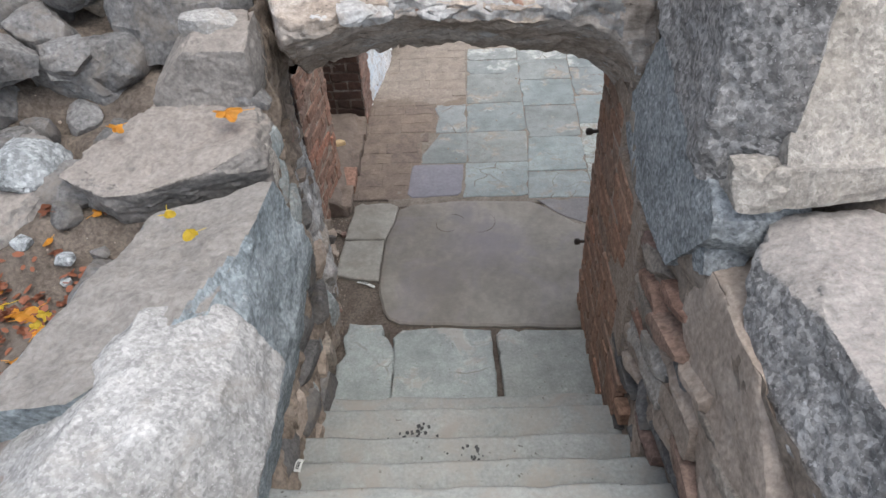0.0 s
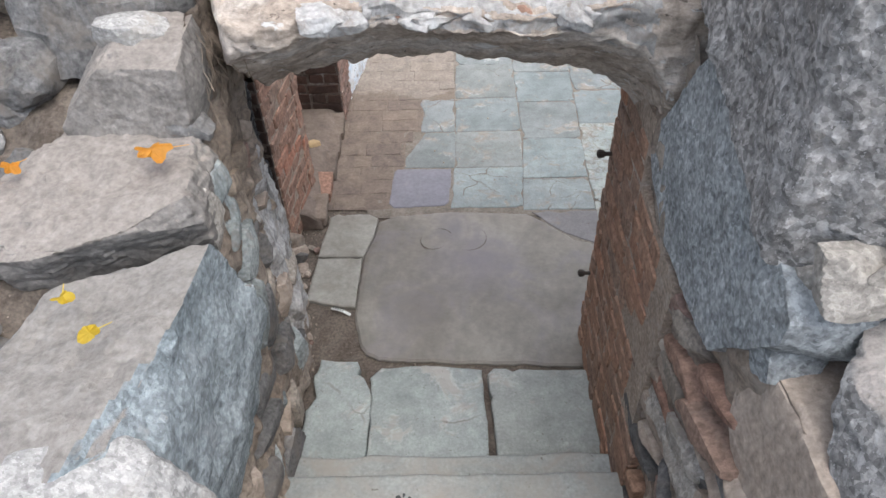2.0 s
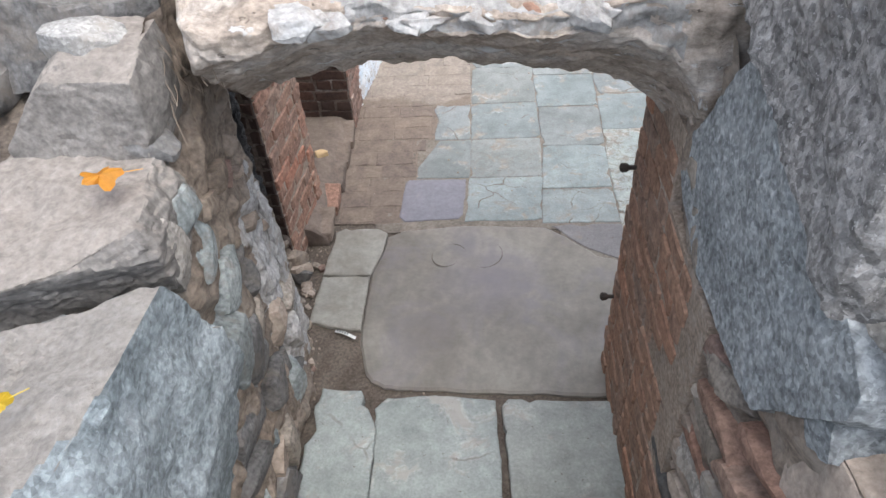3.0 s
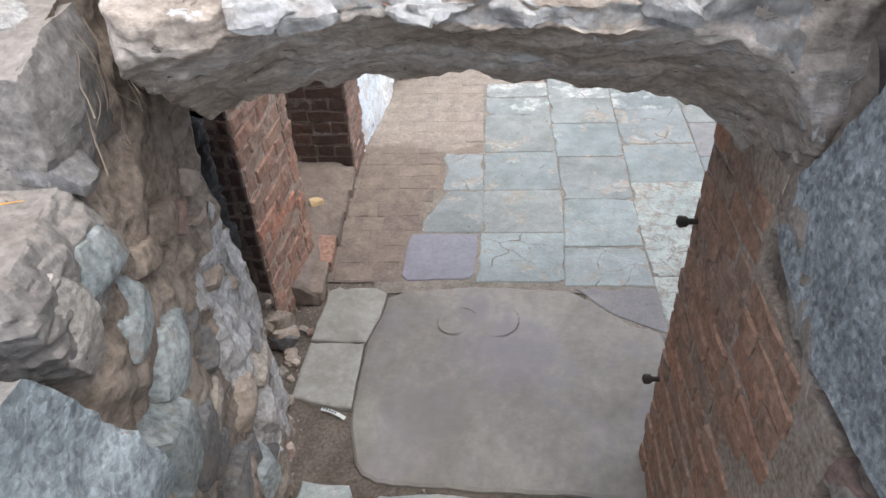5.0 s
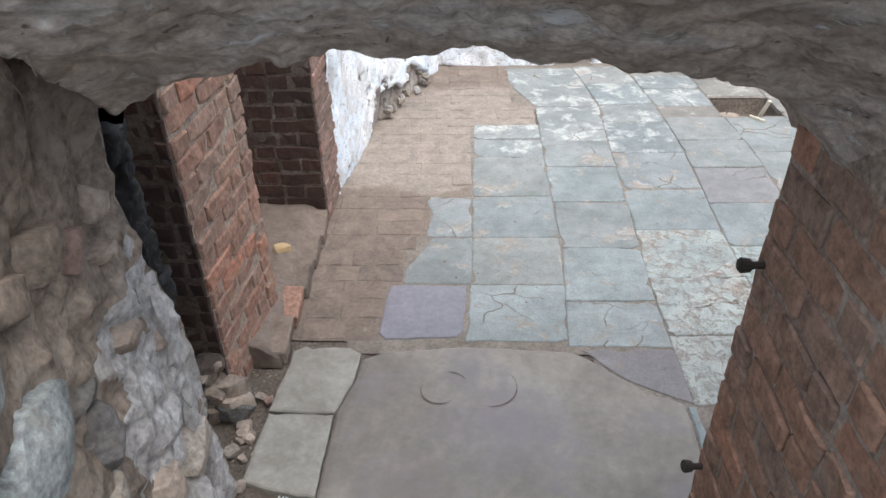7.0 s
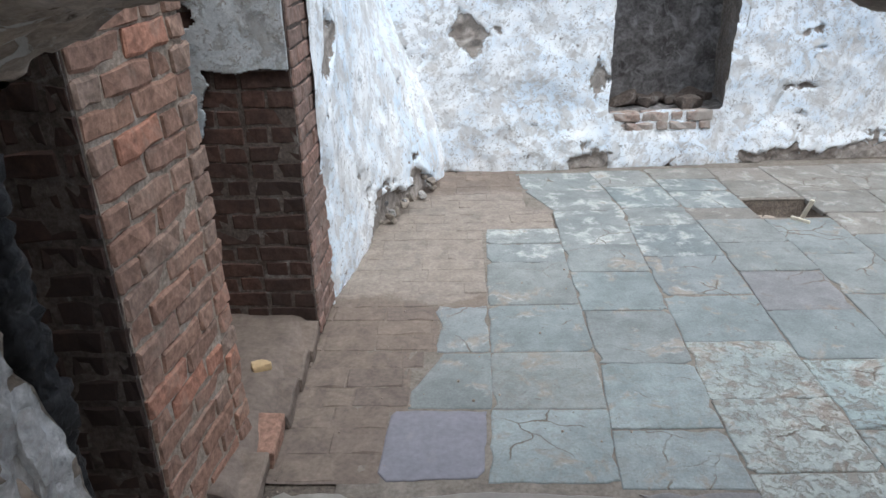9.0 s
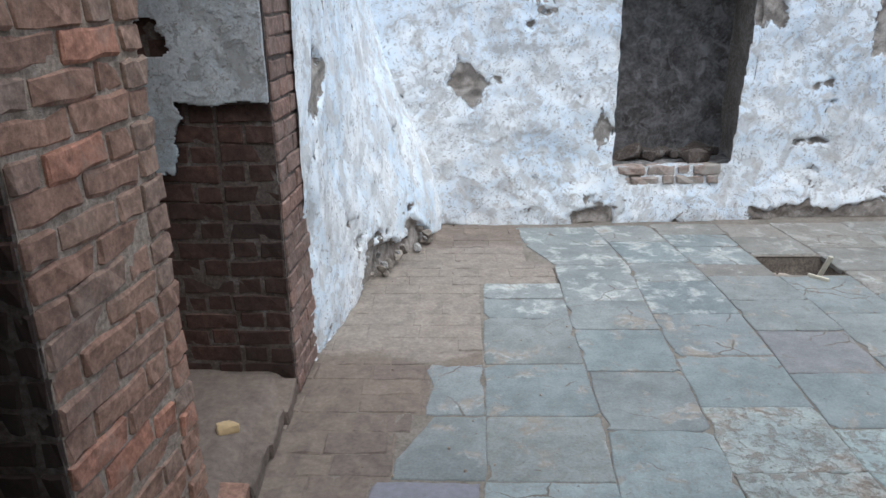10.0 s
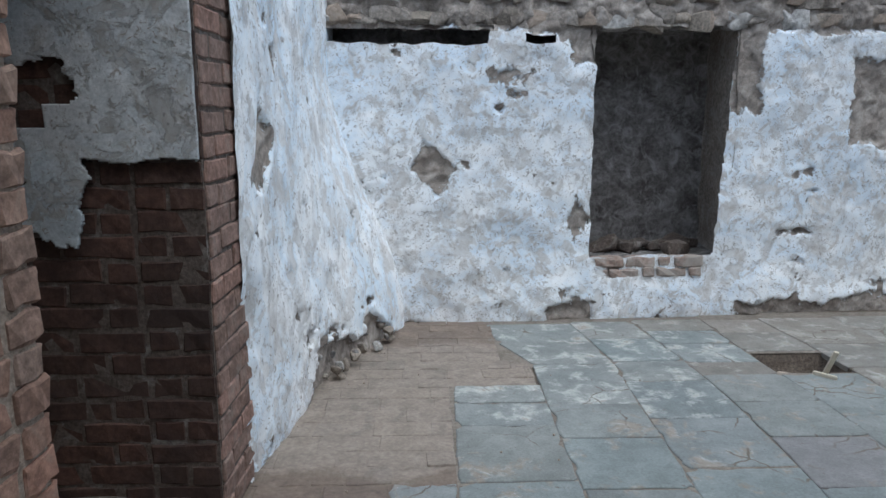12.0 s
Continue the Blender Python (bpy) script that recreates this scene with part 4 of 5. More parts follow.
# threshold slabs
lay_slab("threshold_slab", [(0.02, 2.865), (0.55, 2.83), (1.0, 2.81), (1.27, 2.83), (1.27, 3.66), (1.20, 3.70), (1.06, 3.79), (0.98, 3.87), (0.86, 3.955), (0.4, 3.985), (0.05, 3.95), (-0.035, 3.90), (-0.06, 3.76), (-0.105, 3.63), (-0.118, 3.30), (-0.118, 3.12), (-0.075, 2.95), (-0.04, 2.90)],
         SLAB, 0.014, 0.006, 0.07, "large worn sandstone threshold slab", 0.1, 0.011, 4)
lay_slab("threshold_slab", [(-0.372, 3.600), (-0.108, 3.596), (-0.064, 3.75), (-0.042, 3.93), (-0.10, 3.965), (-0.29, 3.975), (-0.345, 3.94)], SLAB_PALE, 0.016, 0.006, 0.07, "pale sandstone piece beside the threshold slab", 0.3, 0.006)
lay_slab("threshold_slab", [(-0.398, 3.262), (-0.122, 3.212), (-0.114, 3.594), (-0.374, 3.598)], SLAB_PALE, 0.013, 0.005, 0.07, "pale sandstone piece beside the threshold slab", 0.3, 0.006)
lay_slab("tile", [(1.01, 3.86), (1.08, 3.79), (1.21, 3.715), (1.31, 3.665), (1.305, 3.98), (0.98, 3.985), (0.90, 3.97)], TILE_BROWN)
lay_slab("tile", [(1.28, 3.25), (1.315, 3.25), (1.315, 3.65), (1.28, 3.65)], TILE)
# earth filling the joints
bm = bmesh.new()
for x0, x1, y0, y1 in ((0.0, HX0, 3.2, 7.45), (HX1, 4.7, 3.2, 7.55), (HX0, HX1, 3.2, HY0), (HX0, HX1, HY1, 7.5)):
    if x0 == 0.0:
        for a, b, c, d in ((-0.12, 0.95, 3.95, 4.9), (0.2, 0.95, 4.9, 5.28), (0.44, 0.95, 5.28, 6.25), (0.70, 0.95, 6.5, 7.4), (0.95, HX0, 3.2, 7.45)):
            bm.faces.new([bm.verts.new((x, y, -0.0055)) for x, y in ((a, c), (b, c), (b, d), (a, d))])
    else:
        bm.faces.new([bm.verts.new((x, y, -0.0055)) for x, y in ((x0, y0), (x1, y0), (x1, y1), (x0, y1))])
part("joint_fill", bm, GROUT, floor, "brown earth between the tiles")
bm = bmesh.new()
for cx, cy, rad, a0, a1 in ((0.30, 3.72, 0.075, 150, 330), (0.50, 3.74, 0.11, 250, 400), (0.33, 3.73, 0.085, 20, 100)):
    last = None
    for i in range(25):
        a = radians(a0 + (a1 - a0) * i / 24)
        pair = [bm.verts.new((cx + q * math.cos(a), cy + q * math.sin(a), 0.0195)) for q in (rad, rad + 0.006 * math.sin(math.pi * i / 24))]
        if last:
            bm.faces.new((last[0], last[1], pair[1], pair[0]))
        last = pair
part("ring_mark", bm, MORTAR_DARK, floor, "faint curved scratches on the threshold slab")
# landing in front of the threshold
lay_slab("landing_slab", [(-0.30, 2.26), (0.0, 2.255), (0.008, 2.62), (-0.02, 2.70), (-0.075, 2.83), (-0.26, 2.85), (-0.29, 2.75), (-0.25, 2.62), (-0.30, 2.55)], LANDING, 0.037, 0.010, 0.06, "pale broken slate landing slab", 0.4, 0.006)
lay_slab("landing_slab", [(0.006, 2.25), (0.565, 2.25), (0.55, 2.60), (0.545, 2.77), (0.33, 2.80), (0.05, 2.79), (-0.005, 2.73), (0.014, 2.62)], LANDING, 0.04, 0.006, 0.06, "pale blue-green slate landing slab", 0.2, 0.006)
lay_slab("landing_slab", [(0.60, 2.25), (1.10, 2.25), (1.10, 2.76), (0.86, 2.765), (0.60, 2.78), (0.572, 2.74), (0.585, 2.55)], LANDING, 0.038, 0.005, 0.06, "pale blue-green slate landing slab", 0.2, 0.006)

# brick paving between the tiles and the piers
sheet("paving_bed", 110, 260, lambda u, v: (-0.42 + 1.36 * u, 4.03 + 3.3 * v, -0.0046 + 0.0042 * fbm((u * 11, v * 26, 0), 1.0)), [PAVER], "earth and lime bed between paving bricks", "paving",
      keep=lambda u, v: -0.42 + 1.36 * u < (0.445 if v < 0.67 else (0.90 if v < 0.77 else 0.75)) and (v > 0.37 or -0.42 + 1.36 * u < (0.02 if v < 0.12 else (0.10 if v < 0.25 else 0.21))))
pave = brick_meshes("paving_brick", PAVER, 0.254, 0.131, 0.04, 8, 0.0035, 30)
y = 4.04
while y < 7.3:
    deep = 0.136 + rng.uniform(-0.006, 0.006)
    left = -0.375 if y < 5.35 else left_wall_x(y, 0) - 0.05
    right = 0.03 if y < 4.43 else (0.10 + 0.1 * smoothstep(4.6, 4.86, y) if y < 4.86 else (0.20 if y < 5.28 else (0.45 if y < 6.27 else 0.91)))
    if y > 6.6:
        right = 0.76
    x = left - rng.uniform(0, 0.25)
    while x < right - 0.03:
        x1 = min(x + rng.choice((0.26, 0.26, 0.24, 0.13, 0.19)), right)
        x0, nxt = max(x, left), x1
        if x1 - x0 > 0.03:
            m = pose((x0 + x1) / 2, y + deep / 2, -0.0215 + rng.uniform(-0.003, 0.002), rng.uniform(-1, 1), rng.uniform(-0.6, 0.6), rng.uniform(-1.2, 1.2))
            child_of("paving_brick", rng.choice(pave), floor, m @ Matrix.Diagonal(((x1 - x0 - 0.003) / 0.254, (deep - 0.003) / 0.131, 1, 1)))
        x = nxt
    y += deep

# raised ledge between the piers
bm = bmesh.new()
box(bm, -1.02, -0.36, 3.86, 5.02, -0.02, 0.115)
bmesh.ops.subdivide_edges(bm, edges=bm.edges, cuts=16, use_grid_fill=True)
for v in bm.verts:
    r = smoothstep(-0.50, -0.36, v.co.x)
    if v.co.z > 0:
        v.co.z -= 0.07 * r * r
    v.co.z += 0.012 * fbm(v.co, 6) * (v.co.z > 0)
    v.co.x += 0.02 * fbm(v.co + Vector((5, 0, 0)), 5) + 0.03 * (v.co.y - 4.6) * (v.co.x > -0.5)
thing("ledge", bm, PAVER, "low dusty brick ledge between the piers", "ledge", kind="structure", smooth=True)

curb = empty("brick_curb", "worn brick curb along the ledge", "curb", kind="structure")
curb_bricks = brick_meshes("brick", PAVER, 0.215, 0.10, 0.075, 4, 0.006, 35) + brick_meshes("brick", BRICK, 0.215, 0.10, 0.075, 2, 0.006, 36)
for k in range(5):
    y = 3.98 + 0.223 * k
    m = pose(-0.395 + 0.02 * (y - 4.5), y, 0.045 + rng.uniform(-0.006, 0.004), rng.uniform(-3, 3), rng.uniform(-10, -4), 90 + rng.uniform(-2, 3))
    child_of("brick", curb_bricks[4] if k == 1 else curb_bricks[k % 4], curb, m)

# ---- brick piers ----
H = 0.077


def bricks_for(mat, seed, wear=0.004):
    return (brick_meshes("brick", mat, 0.213, 0.10, H - 0.008, 6, wear, seed), brick_meshes("brick", mat, 0.096, 0.10, H - 0.008, 6, wear, seed + 1))


def pier(name, label, x, y, along, side_len, front_len, courses, side_mat, front_mat, seed, wear, out, core):
    p = empty(name, label, "brick pier")
    r = random.Random(seed)
    a = Vector((*along, 0)).normalized()
    bm = bmesh.new()
    top = courses * H
    inset = 0.006
    b = [Vector((x - front_len, y + 0.014, 0)), Vector((x - inset, y + 0.014, 0)), Vector((x - inset, y + 0.006, 0)) + a * (side_len - 0.03), Vector((x - front_len, y + side_len - 0.03, 0))]
    lo = [bm.verts.new((v.x, v.y, -0.02)) for v in b]
    hi = [bm.verts.new((v.x, v.y, top)) for v in b]
    bm.faces.new(hi)
    for i in range(4):
        bm.faces.new((lo[i], lo[(i + 1) % 4], hi[(i + 1) % 4], hi[i]))
    part("core", bm, core, p, "mortar core")
    # front joints darkened with the bricks, as painted shade
    bm = bmesh.new()
    box(bm, x - front_len, x - 0.009, y + 0.0035, y + 0.02, -0.02, top - 0.003)
    part("front_joints", bm, MORTAR_DARK, p, "dark mortar")
    s, hd = bricks_for(side_mat, seed, wear)
    lay_bricks(p, s, hd, (x, y, 0), a, H, side_len, courses, r, out, start=0.007)
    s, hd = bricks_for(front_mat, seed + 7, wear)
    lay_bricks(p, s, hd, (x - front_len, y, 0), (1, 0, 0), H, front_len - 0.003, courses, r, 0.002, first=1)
    return p


pier_near = pier("brick_pier", "worn red brick pier with crumbling pale mortar", -0.515, 3.66, (0.065, 0.55), 0.56, 0.50, 28, BRICK, BRICK_FRONT, 41, 0.0055, 0.0045, MORTAR)
pier_far = pier("brick_pier", "brown brick pier with a shade-darkened front, plastered above", -0.345, 5.0, (0.015, 0.36), 0.37, 0.66, 31, BRICK_DARK, BRICK_FRONT, 57, 0.003, 0.003, MORTAR_DARK)


# ragged plaster left on the pier's face
def plaster_keep(u, v):
    x, z = -1.0 + 0.645 * u, 0.86 + 1.5 * v
    n = fbm((x, 4, z), 6) + 0.5 * fbm((x, 5, z), 15) + 0.15 * fbm((x, 6, z), 40)
    q = x + 0.035 * n
    low = 1.235 + 0.015 * n if q > -0.70 else 1.0 + 0.05 * n + 0.10 * smoothstep(-0.78, -0.70, q)
    if z < low:
        return False
    if -1.0 < x < -0.73 + 0.06 * n and 1.33 < z < 1.53 + 0.04 * n and not (x > -0.8 and z < 1.40):
        return False
    return abs(x + 0.88) + abs(z - 1.14) > 0.035 or n < 0


def plaster_place(u, v):
    x, z = -1.0 + 0.645 * u, 0.86 + 1.5 * v
    return x, 4.985 - 0.006 + 0.008 * fbm((x, 4, z), 5), z


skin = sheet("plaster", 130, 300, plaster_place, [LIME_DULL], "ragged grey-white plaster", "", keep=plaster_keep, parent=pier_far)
thick = skin.modifiers.new("thickness", "SOLIDIFY")
thick.thickness, thick.offset = 0.014, 0.0

# the brick face of the doorway's jamb
jamb = empty("brick_jamb", "worn brown brick jamb of the doorway", "brick wall")
bm = bmesh.new()
box(bm, 1.0615, 1.3, 2.10, 3.015, -0.02, 1.36)
box(bm, 1.0615, 1.3, 2.57, 3.015, 1.36, 1.62)
part("core", bm, MORTAR, jamb, "pale earth mortar")
s, hd = brick_meshes("brick", BRICK_JAMB, 0.212, 0.10, 0.078, 6, 0.004, 71), brick_meshes("brick", BRICK_JAMB, 0.095, 0.10, 0.078, 6, 0.004, 72)
r = random.Random(71)
lay_bricks(jamb, s, hd, (1.055, 3.02, 0), (0, -1, 0), 0.09, 1.12, 17, r, 0.003, joint=0.013, start=0.001,
           gaps=lambda d, z: d > 0.82 + 0.18 * math.sin(z * 5) + 0.1 * math.sin(z * 19) or (z > 1.38 and d > 0.44))

# niche sill
sill = empty("niche_sill", "two courses of dull brown brick under the niche", "sill", kind="structure")
s, hd = bricks_for(BRICK_DUSTY, 83, 0.007)
lay_bricks(sill, s, hd, (1.48, far_y(1.48) - 0.020, 0.262), (1, 0.085, 0), 0.074, 0.78, 2, random.Random(3), 0.010)

# rubble courses over the limewash of the far wall
for k in range(40):
    r = random.Random(1600 + k)
    x = -0.32 + 0.105 * k + r.uniform(-0.02, 0.02)
    for row in range(2):
        z = 1.975 + 0.15 * row + r.uniform(-0.015, 0.02) + (0.0 if x > 1.3 or row else -0.02)
        rock("stone", (x + 0.05 * row, far_y(x) + 0.066, z), (r.uniform(0.10, 0.24), 0.14, r.uniform(0.08, 0.16)), (r.uniform(-6, 6), r.uniform(-14, 14), r.uniform(-8, 8)), 1700 + 2 * k + row,
             r.choice((STONE_WARM, BARE, STONE_BROWN, PALE_RENDER, BARE)), "", parent=wall_far, cuts=8, n=8, boxy=0.82, rough=0.06)

# ---- stones beside the steps ----
UP = "large stones edging the steps"
block("boulder", -0.75, -0.06, 0.30, 1.43, 0.95, 1.80, (((0.35, 0.15, 1), (-0.25, 1.40, 1.735)), ((0.95, 0.1, 0.42), (-0.12, 1.36, 1.64)), ((0.8, -0.5, 0.45), (-0.17, 1.0, 1.70)), ((0.9, 0, -0.42), (-0.095, 1.2, 1.47)), ((-0.1, 1, 0.1), (-0.3, 1.42, 1.70)),
      ((0.8, 0.8, 0.3), (-0.12, 1.39, 1.64)), ((-0.6, 0.1, 0.8), (-0.48, 1.2, 1.73)), ((-0.3, 0.9, 0.5), (-0.42, 1.37, 1.72))), 11, GRANITE, "large pale speckled granite block edging the steps", UP, n=44, rough=0.045)
block("boulder", -0.85, -0.14, 1.06, 2.16, 0.66, 1.80, (((0.75, -0.65, 0), (-0.30, 1.25, 1.7)), ((1, -0.04, 0.06), (-0.172, 1.9, 1.60)), ((1, 0, -0.30), (-0.192, 2.05, 1.15)), ((0.1, 0.53, 0.16), (-0.20, 2.05, 1.45)), ((0.3, 0.36, -0.24), (-0.24, 2.03, 1.0)), ((-0.13, 0.10, 1), (-0.22, 1.70, 1.745)),
      ((0.9, -0.25, 0.42), (-0.20, 1.56, 1.72)), ((-0.8, 0.2, 0.55), (-0.66, 1.5, 1.66)), ((-0.35, 0.9, 0.4), (-0.45, 1.86, 1.68))), 12, SLATE_TOP, "blue-grey split stone with a dusty flat top", UP, n=48, rough=0.05)
block("boulder", -0.97, -0.22, 1.86, 2.42, 1.55, 1.77, (((0, -1, -0.35), (-0.5, 1.89, 1.74)), ((0.35, -0.9, -0.35), (-0.275, 2.01, 1.74)), ((1, 0.1, -0.1), (-0.245, 2.2, 1.70)), ((-0.81, 0.58, 0), (-0.83, 2.12, 1.7)), ((-0.55, -0.83, -0.3), (-0.80, 1.955, 1.72)),
      ((-0.1, -0.14, 1), (-0.5, 2.0, 1.745)), ((0.5, -0.6, 0.5), (-0.27, 2.05, 1.745)), ((0.75, 0.1, 0.6), (-0.262, 2.2, 1.735)), ((0.7, 0.5, 0.2), (-0.26, 2.33, 1.72))), 13, STONE_TOP, "flat grey ledge stone dusted with earth", UP, n=40, rough=0.07)
block("boulder", -0.68, -0.305, 2.32, 2.64, 1.72, 2.00, (((-0.5, -0.1, 0.5), (-0.53, 2.4, 1.95)), ((0.05, -0.35, 1), (-0.4, 2.42, 1.975)), ((0, -1, 0.12), (-0.4, 2.35, 1.85)), ((0.6, -0.5, 0.2), (-0.25, 2.36, 1.85))), 14, STONE_TOP, "rounded warm grey block in the bank", UP, n=30, boxy=0.62, rough=0.05)
rock("stone", (-0.46, 2.50, 1.99), (0.19, 0.11, 0.09), (0, 0, 8), 15, GRANITE, "small pale chipped stone on the bank", UP, cuts=6, n=10)
rock("boulder", (-0.66, 2.80, 1.93), (0.5, 0.4, 0.25), (0, 0, 30), 16, STONE, "earthy stone beside the arch", UP, cuts=6, n=16, rough=0.08)
rock("boulder", (-0.66, 1.62, 1.40), (0.34, 0.5, 0.34), (0, 5, 20), 17, STONE, "grey stone wedged in the bank", UP, cuts=7, n=14)
block("boulder", -0.90, -0.42, 0.55, 1.46, 1.25, 1.68, (((-0.45, 0.1, 1), (-0.6, 1.2, 1.655)), ((-0.9, 0.2, 0.3), (-0.80, 1.2, 1.5))), 18, STONE_TOP, "low dusty stone beside the granite block", UP, n=24, boxy=0.85, rough=0.06)
LOOSE = "rubble stones on the bank"
for k, (x, y, z, a, b, c, tw, mat) in enumerate((
        (-0.99, 2.62, 1.80, 0.40, 0.28, 0.24, 15, STONE), (-0.82, 2.30, 1.64, 0.22, 0.18, 0.16, 40, STONE), (-1.30, 2.45, 1.72, 0.20, 0.24, 0.22, 10, STONE),
        (-1.22, 2.18, 1.68, 0.24, 0.22, 0.16, 70, STONE), (-1.32, 2.88, 1.90, 0.34, 0.26, 0.24, 25, STONE), (-1.04, 2.95, 1.96, 0.26, 0.22, 0.2, 5, STONE_WARM),
        (-1.12, 2.34, 1.66, 0.12, 0.14, 0.14, 5, STONE), (-1.34, 2.12, 1.46, 0.62, 0.50, 0.30, -30, STONE), (-1.55, 2.1, 1.72, 0.36, 0.3, 0.3, 33, STONE),
        (-0.98, 2.08, 1.60, 0.30, 0.22, 0.2, 12, STONE), (-1.5, 2.6, 1.85, 0.3, 0.3, 0.3, 50, STONE), (-0.72, 2.85, 1.98, 0.28, 0.24, 0.2, 60, STONE))):
    rock("stone", (x, y, z), (a, b, c), (5 * (k % 3), -4, tw), 60 + k, mat, "angular grey rubble stone lying on the bank", LOOSE, cuts=14, n=16, rough=0.08)

for k in range(22):
    r = random.Random(250 + k)
    x, y = r.uniform(-1.75, -0.85), r.uniform(2.1, 3.0)
    s = r.uniform(0.12, 0.26)
    z = bank_left((x + 1.95) / 1.64, (y + 1.25) / 4.35)[2] + 0.25 * s + 0.12 * (k % 2)
    rock("stone", (x, y, z), (s * 1.3, s, s * 0.8), (r.uniform(-25, 25), r.uniform(-25, 25), r.uniform(0, 180)), 270 + k, (STONE, STONE, SLATE, STONE, STONE)[k % 5],
         "angular grey rubble stone lying on the bank", LOOSE, cuts=14, n=14, rough=0.08)
rock("boulder", (-1.14, 1.98, 1.50), (0.50, 0.46, 0.30), (8, -6, 20), 33, STONE_TOP, "flat dusty grey stone sunk in the bank", UP, cuts=10, n=22, boxy=0.75, rough=0.06)
for k in range(34):
    r = random.Random(1900 + k)
    x, y, w = r.uniform(-1.25, -0.72), r.uniform(1.0, 2.15), r.uniform(0.03, 0.10)
    z = bank_left((x + 1.95) / 1.66, (y + 1.25) / 4.35)[2]
    rock("stone", (x, y, z + 0.15 * w), (1.3 * w, w, 0.7 * w), (r.uniform(-15, 15), r.uniform(-15, 15), r.uniform(0, 180)), 1940 + k, (STONE, STONE_WARM, SLATE)[k % 3],
         "small grey stone lying in the earth bank", "small stones on the bank", cuts=9, n=8, rough=0.06)
block("boulder", 1.045, 1.50, 1.58, 2.80, 1.84, 2.62, (((0.9, -0.45, 0), (1.245, 1.655, 2.0)), ((-1, 0.02, 0.05), (1.062, 2.1, 2.0)), ((-0.1, 0.225, -0.69), (1.06, 2.1, 1.975)), ((-0.5, -0.85, 0.1), (1.07, 1.735, 1.95)), ((-0.6, 0.7, -0.2), (1.08, 2.45, 2.1)), ((-0.25, -0.2, 0.9), (1.2, 2.0, 2.50))), 21, GRANITE_MIX, "huge dark coarse granite block above the wall", UP, n=50, rough=0.055)
block("boulder", 1.17, 2.35, 1.56, 2.70, 1.96, 2.60, (((-1, -0.1, -0.16), (1.25, 1.66, 1.97)), ((0.05, -0.8, 0.6), (1.5, 1.64, 2.02)), ((-0.5, -0.3, 0.8), (1.3, 1.9, 2.42)), ((0.5, -0.6, 0.5), (1.75, 1.75, 2.2))), 22, GRANITE_TAN, "weathered tan granite boulder on the bank", UP, n=42, rough=0.07)
block("boulder", 1.12, 1.98, 0.50, 1.585, 1.54, 1.93, (((-0.05, 0.17, -0.184), (1.16, 1.48, 1.73)), ((-0.23, -0.02, 0.085), (1.17, 1.3, 1.71)), ((-0.14, 0.04, 1), (1.215, 1.3, 1.825)), ((-0.6, 0.7, 0.1), (1.18, 1.53, 1.8)), ((-0.5, 0, -0.8), (1.16, 1.1, 1.575)), ((-0.5, 0.1, 0.75), (1.215, 1.3, 1.815))), 23, GRANITE_MIX, "granite block with a dark face and a pale top", UP, n=46, rough=0.05)
block("boulder", 1.06, 1.34, 1.58, 2.60, 1.34, 2.00, (((-1, 0, 0.04), (1.072, 2.1, 1.65)), ((-0.05, -0.20, -0.16), (1.08, 1.73, 1.56)), ((0, -0.17, 0.6), (1.08, 1.9, 1.90)), ((-0.05, 0.28, 0.17), (1.08, 2.45, 1.79)), ((0, -0.05, -1), (1.08, 2.0, 1.415)), ((-0.1, 0.2, -0.5), (1.08, 2.4, 1.44))), 24, SLATE, "upright blue slate slab set in the wall", UP, n=44, rough=0.03)
block("boulder", 1.09, 1.42, 0.85, 1.74, 1.05, 1.86, (((-1, -0.02, 0.10), (1.115, 1.5, 1.55)), ((-0.05, 0.9, 0.47), (1.12, 1.63, 1.64)), ((-0.1, 0.75, -0.55), (1.12, 1.61, 1.32)), ((-0.1, 0.15, -0.9), (1.12, 1.2, 1.10)), ((-0.6, 0.5, 0.3), (1.125, 1.58, 1.66)), ((0, -0.15, 0.21), (1.12, 1.31, 1.68)), ((-0.1, 0.02, 1), (1.12, 1.1, 1.62))), 25, STONE_BROWN, "brown flat-faced stone in the wall", UP, n=40, rough=0.035)
rock("stone", (1.19, 1.70, 1.815), (0.15, 0.17, 0.19), (25, 0, 0), 26, GRANITE_TAN, "small tan chink stone between blocks", UP, cuts=7, n=14)
rock("stone", (1.19, 1.605, 1.915), (0.17, 0.12, 0.105), (0, 0, 4), 27, GRANITE_TAN, "small tan chink stone between blocks", UP, cuts=5, n=12, boxy=0.8)
rock("stone", (1.35, 1.61, 1.93), (0.36, 0.13, 0.10), (0, -2, 5), 28, GRANITE_TAN, "pale chink stone laid between granite blocks", UP, cuts=5, n=14, boxy=0.85)
rock("stone", (1.155, 1.70, 1.68), (0.14, 0.15, 0.26), (-28, 0, 0), 29, SLATE, "broken blue slate piece in the wall", UP, cuts=6, n=14)
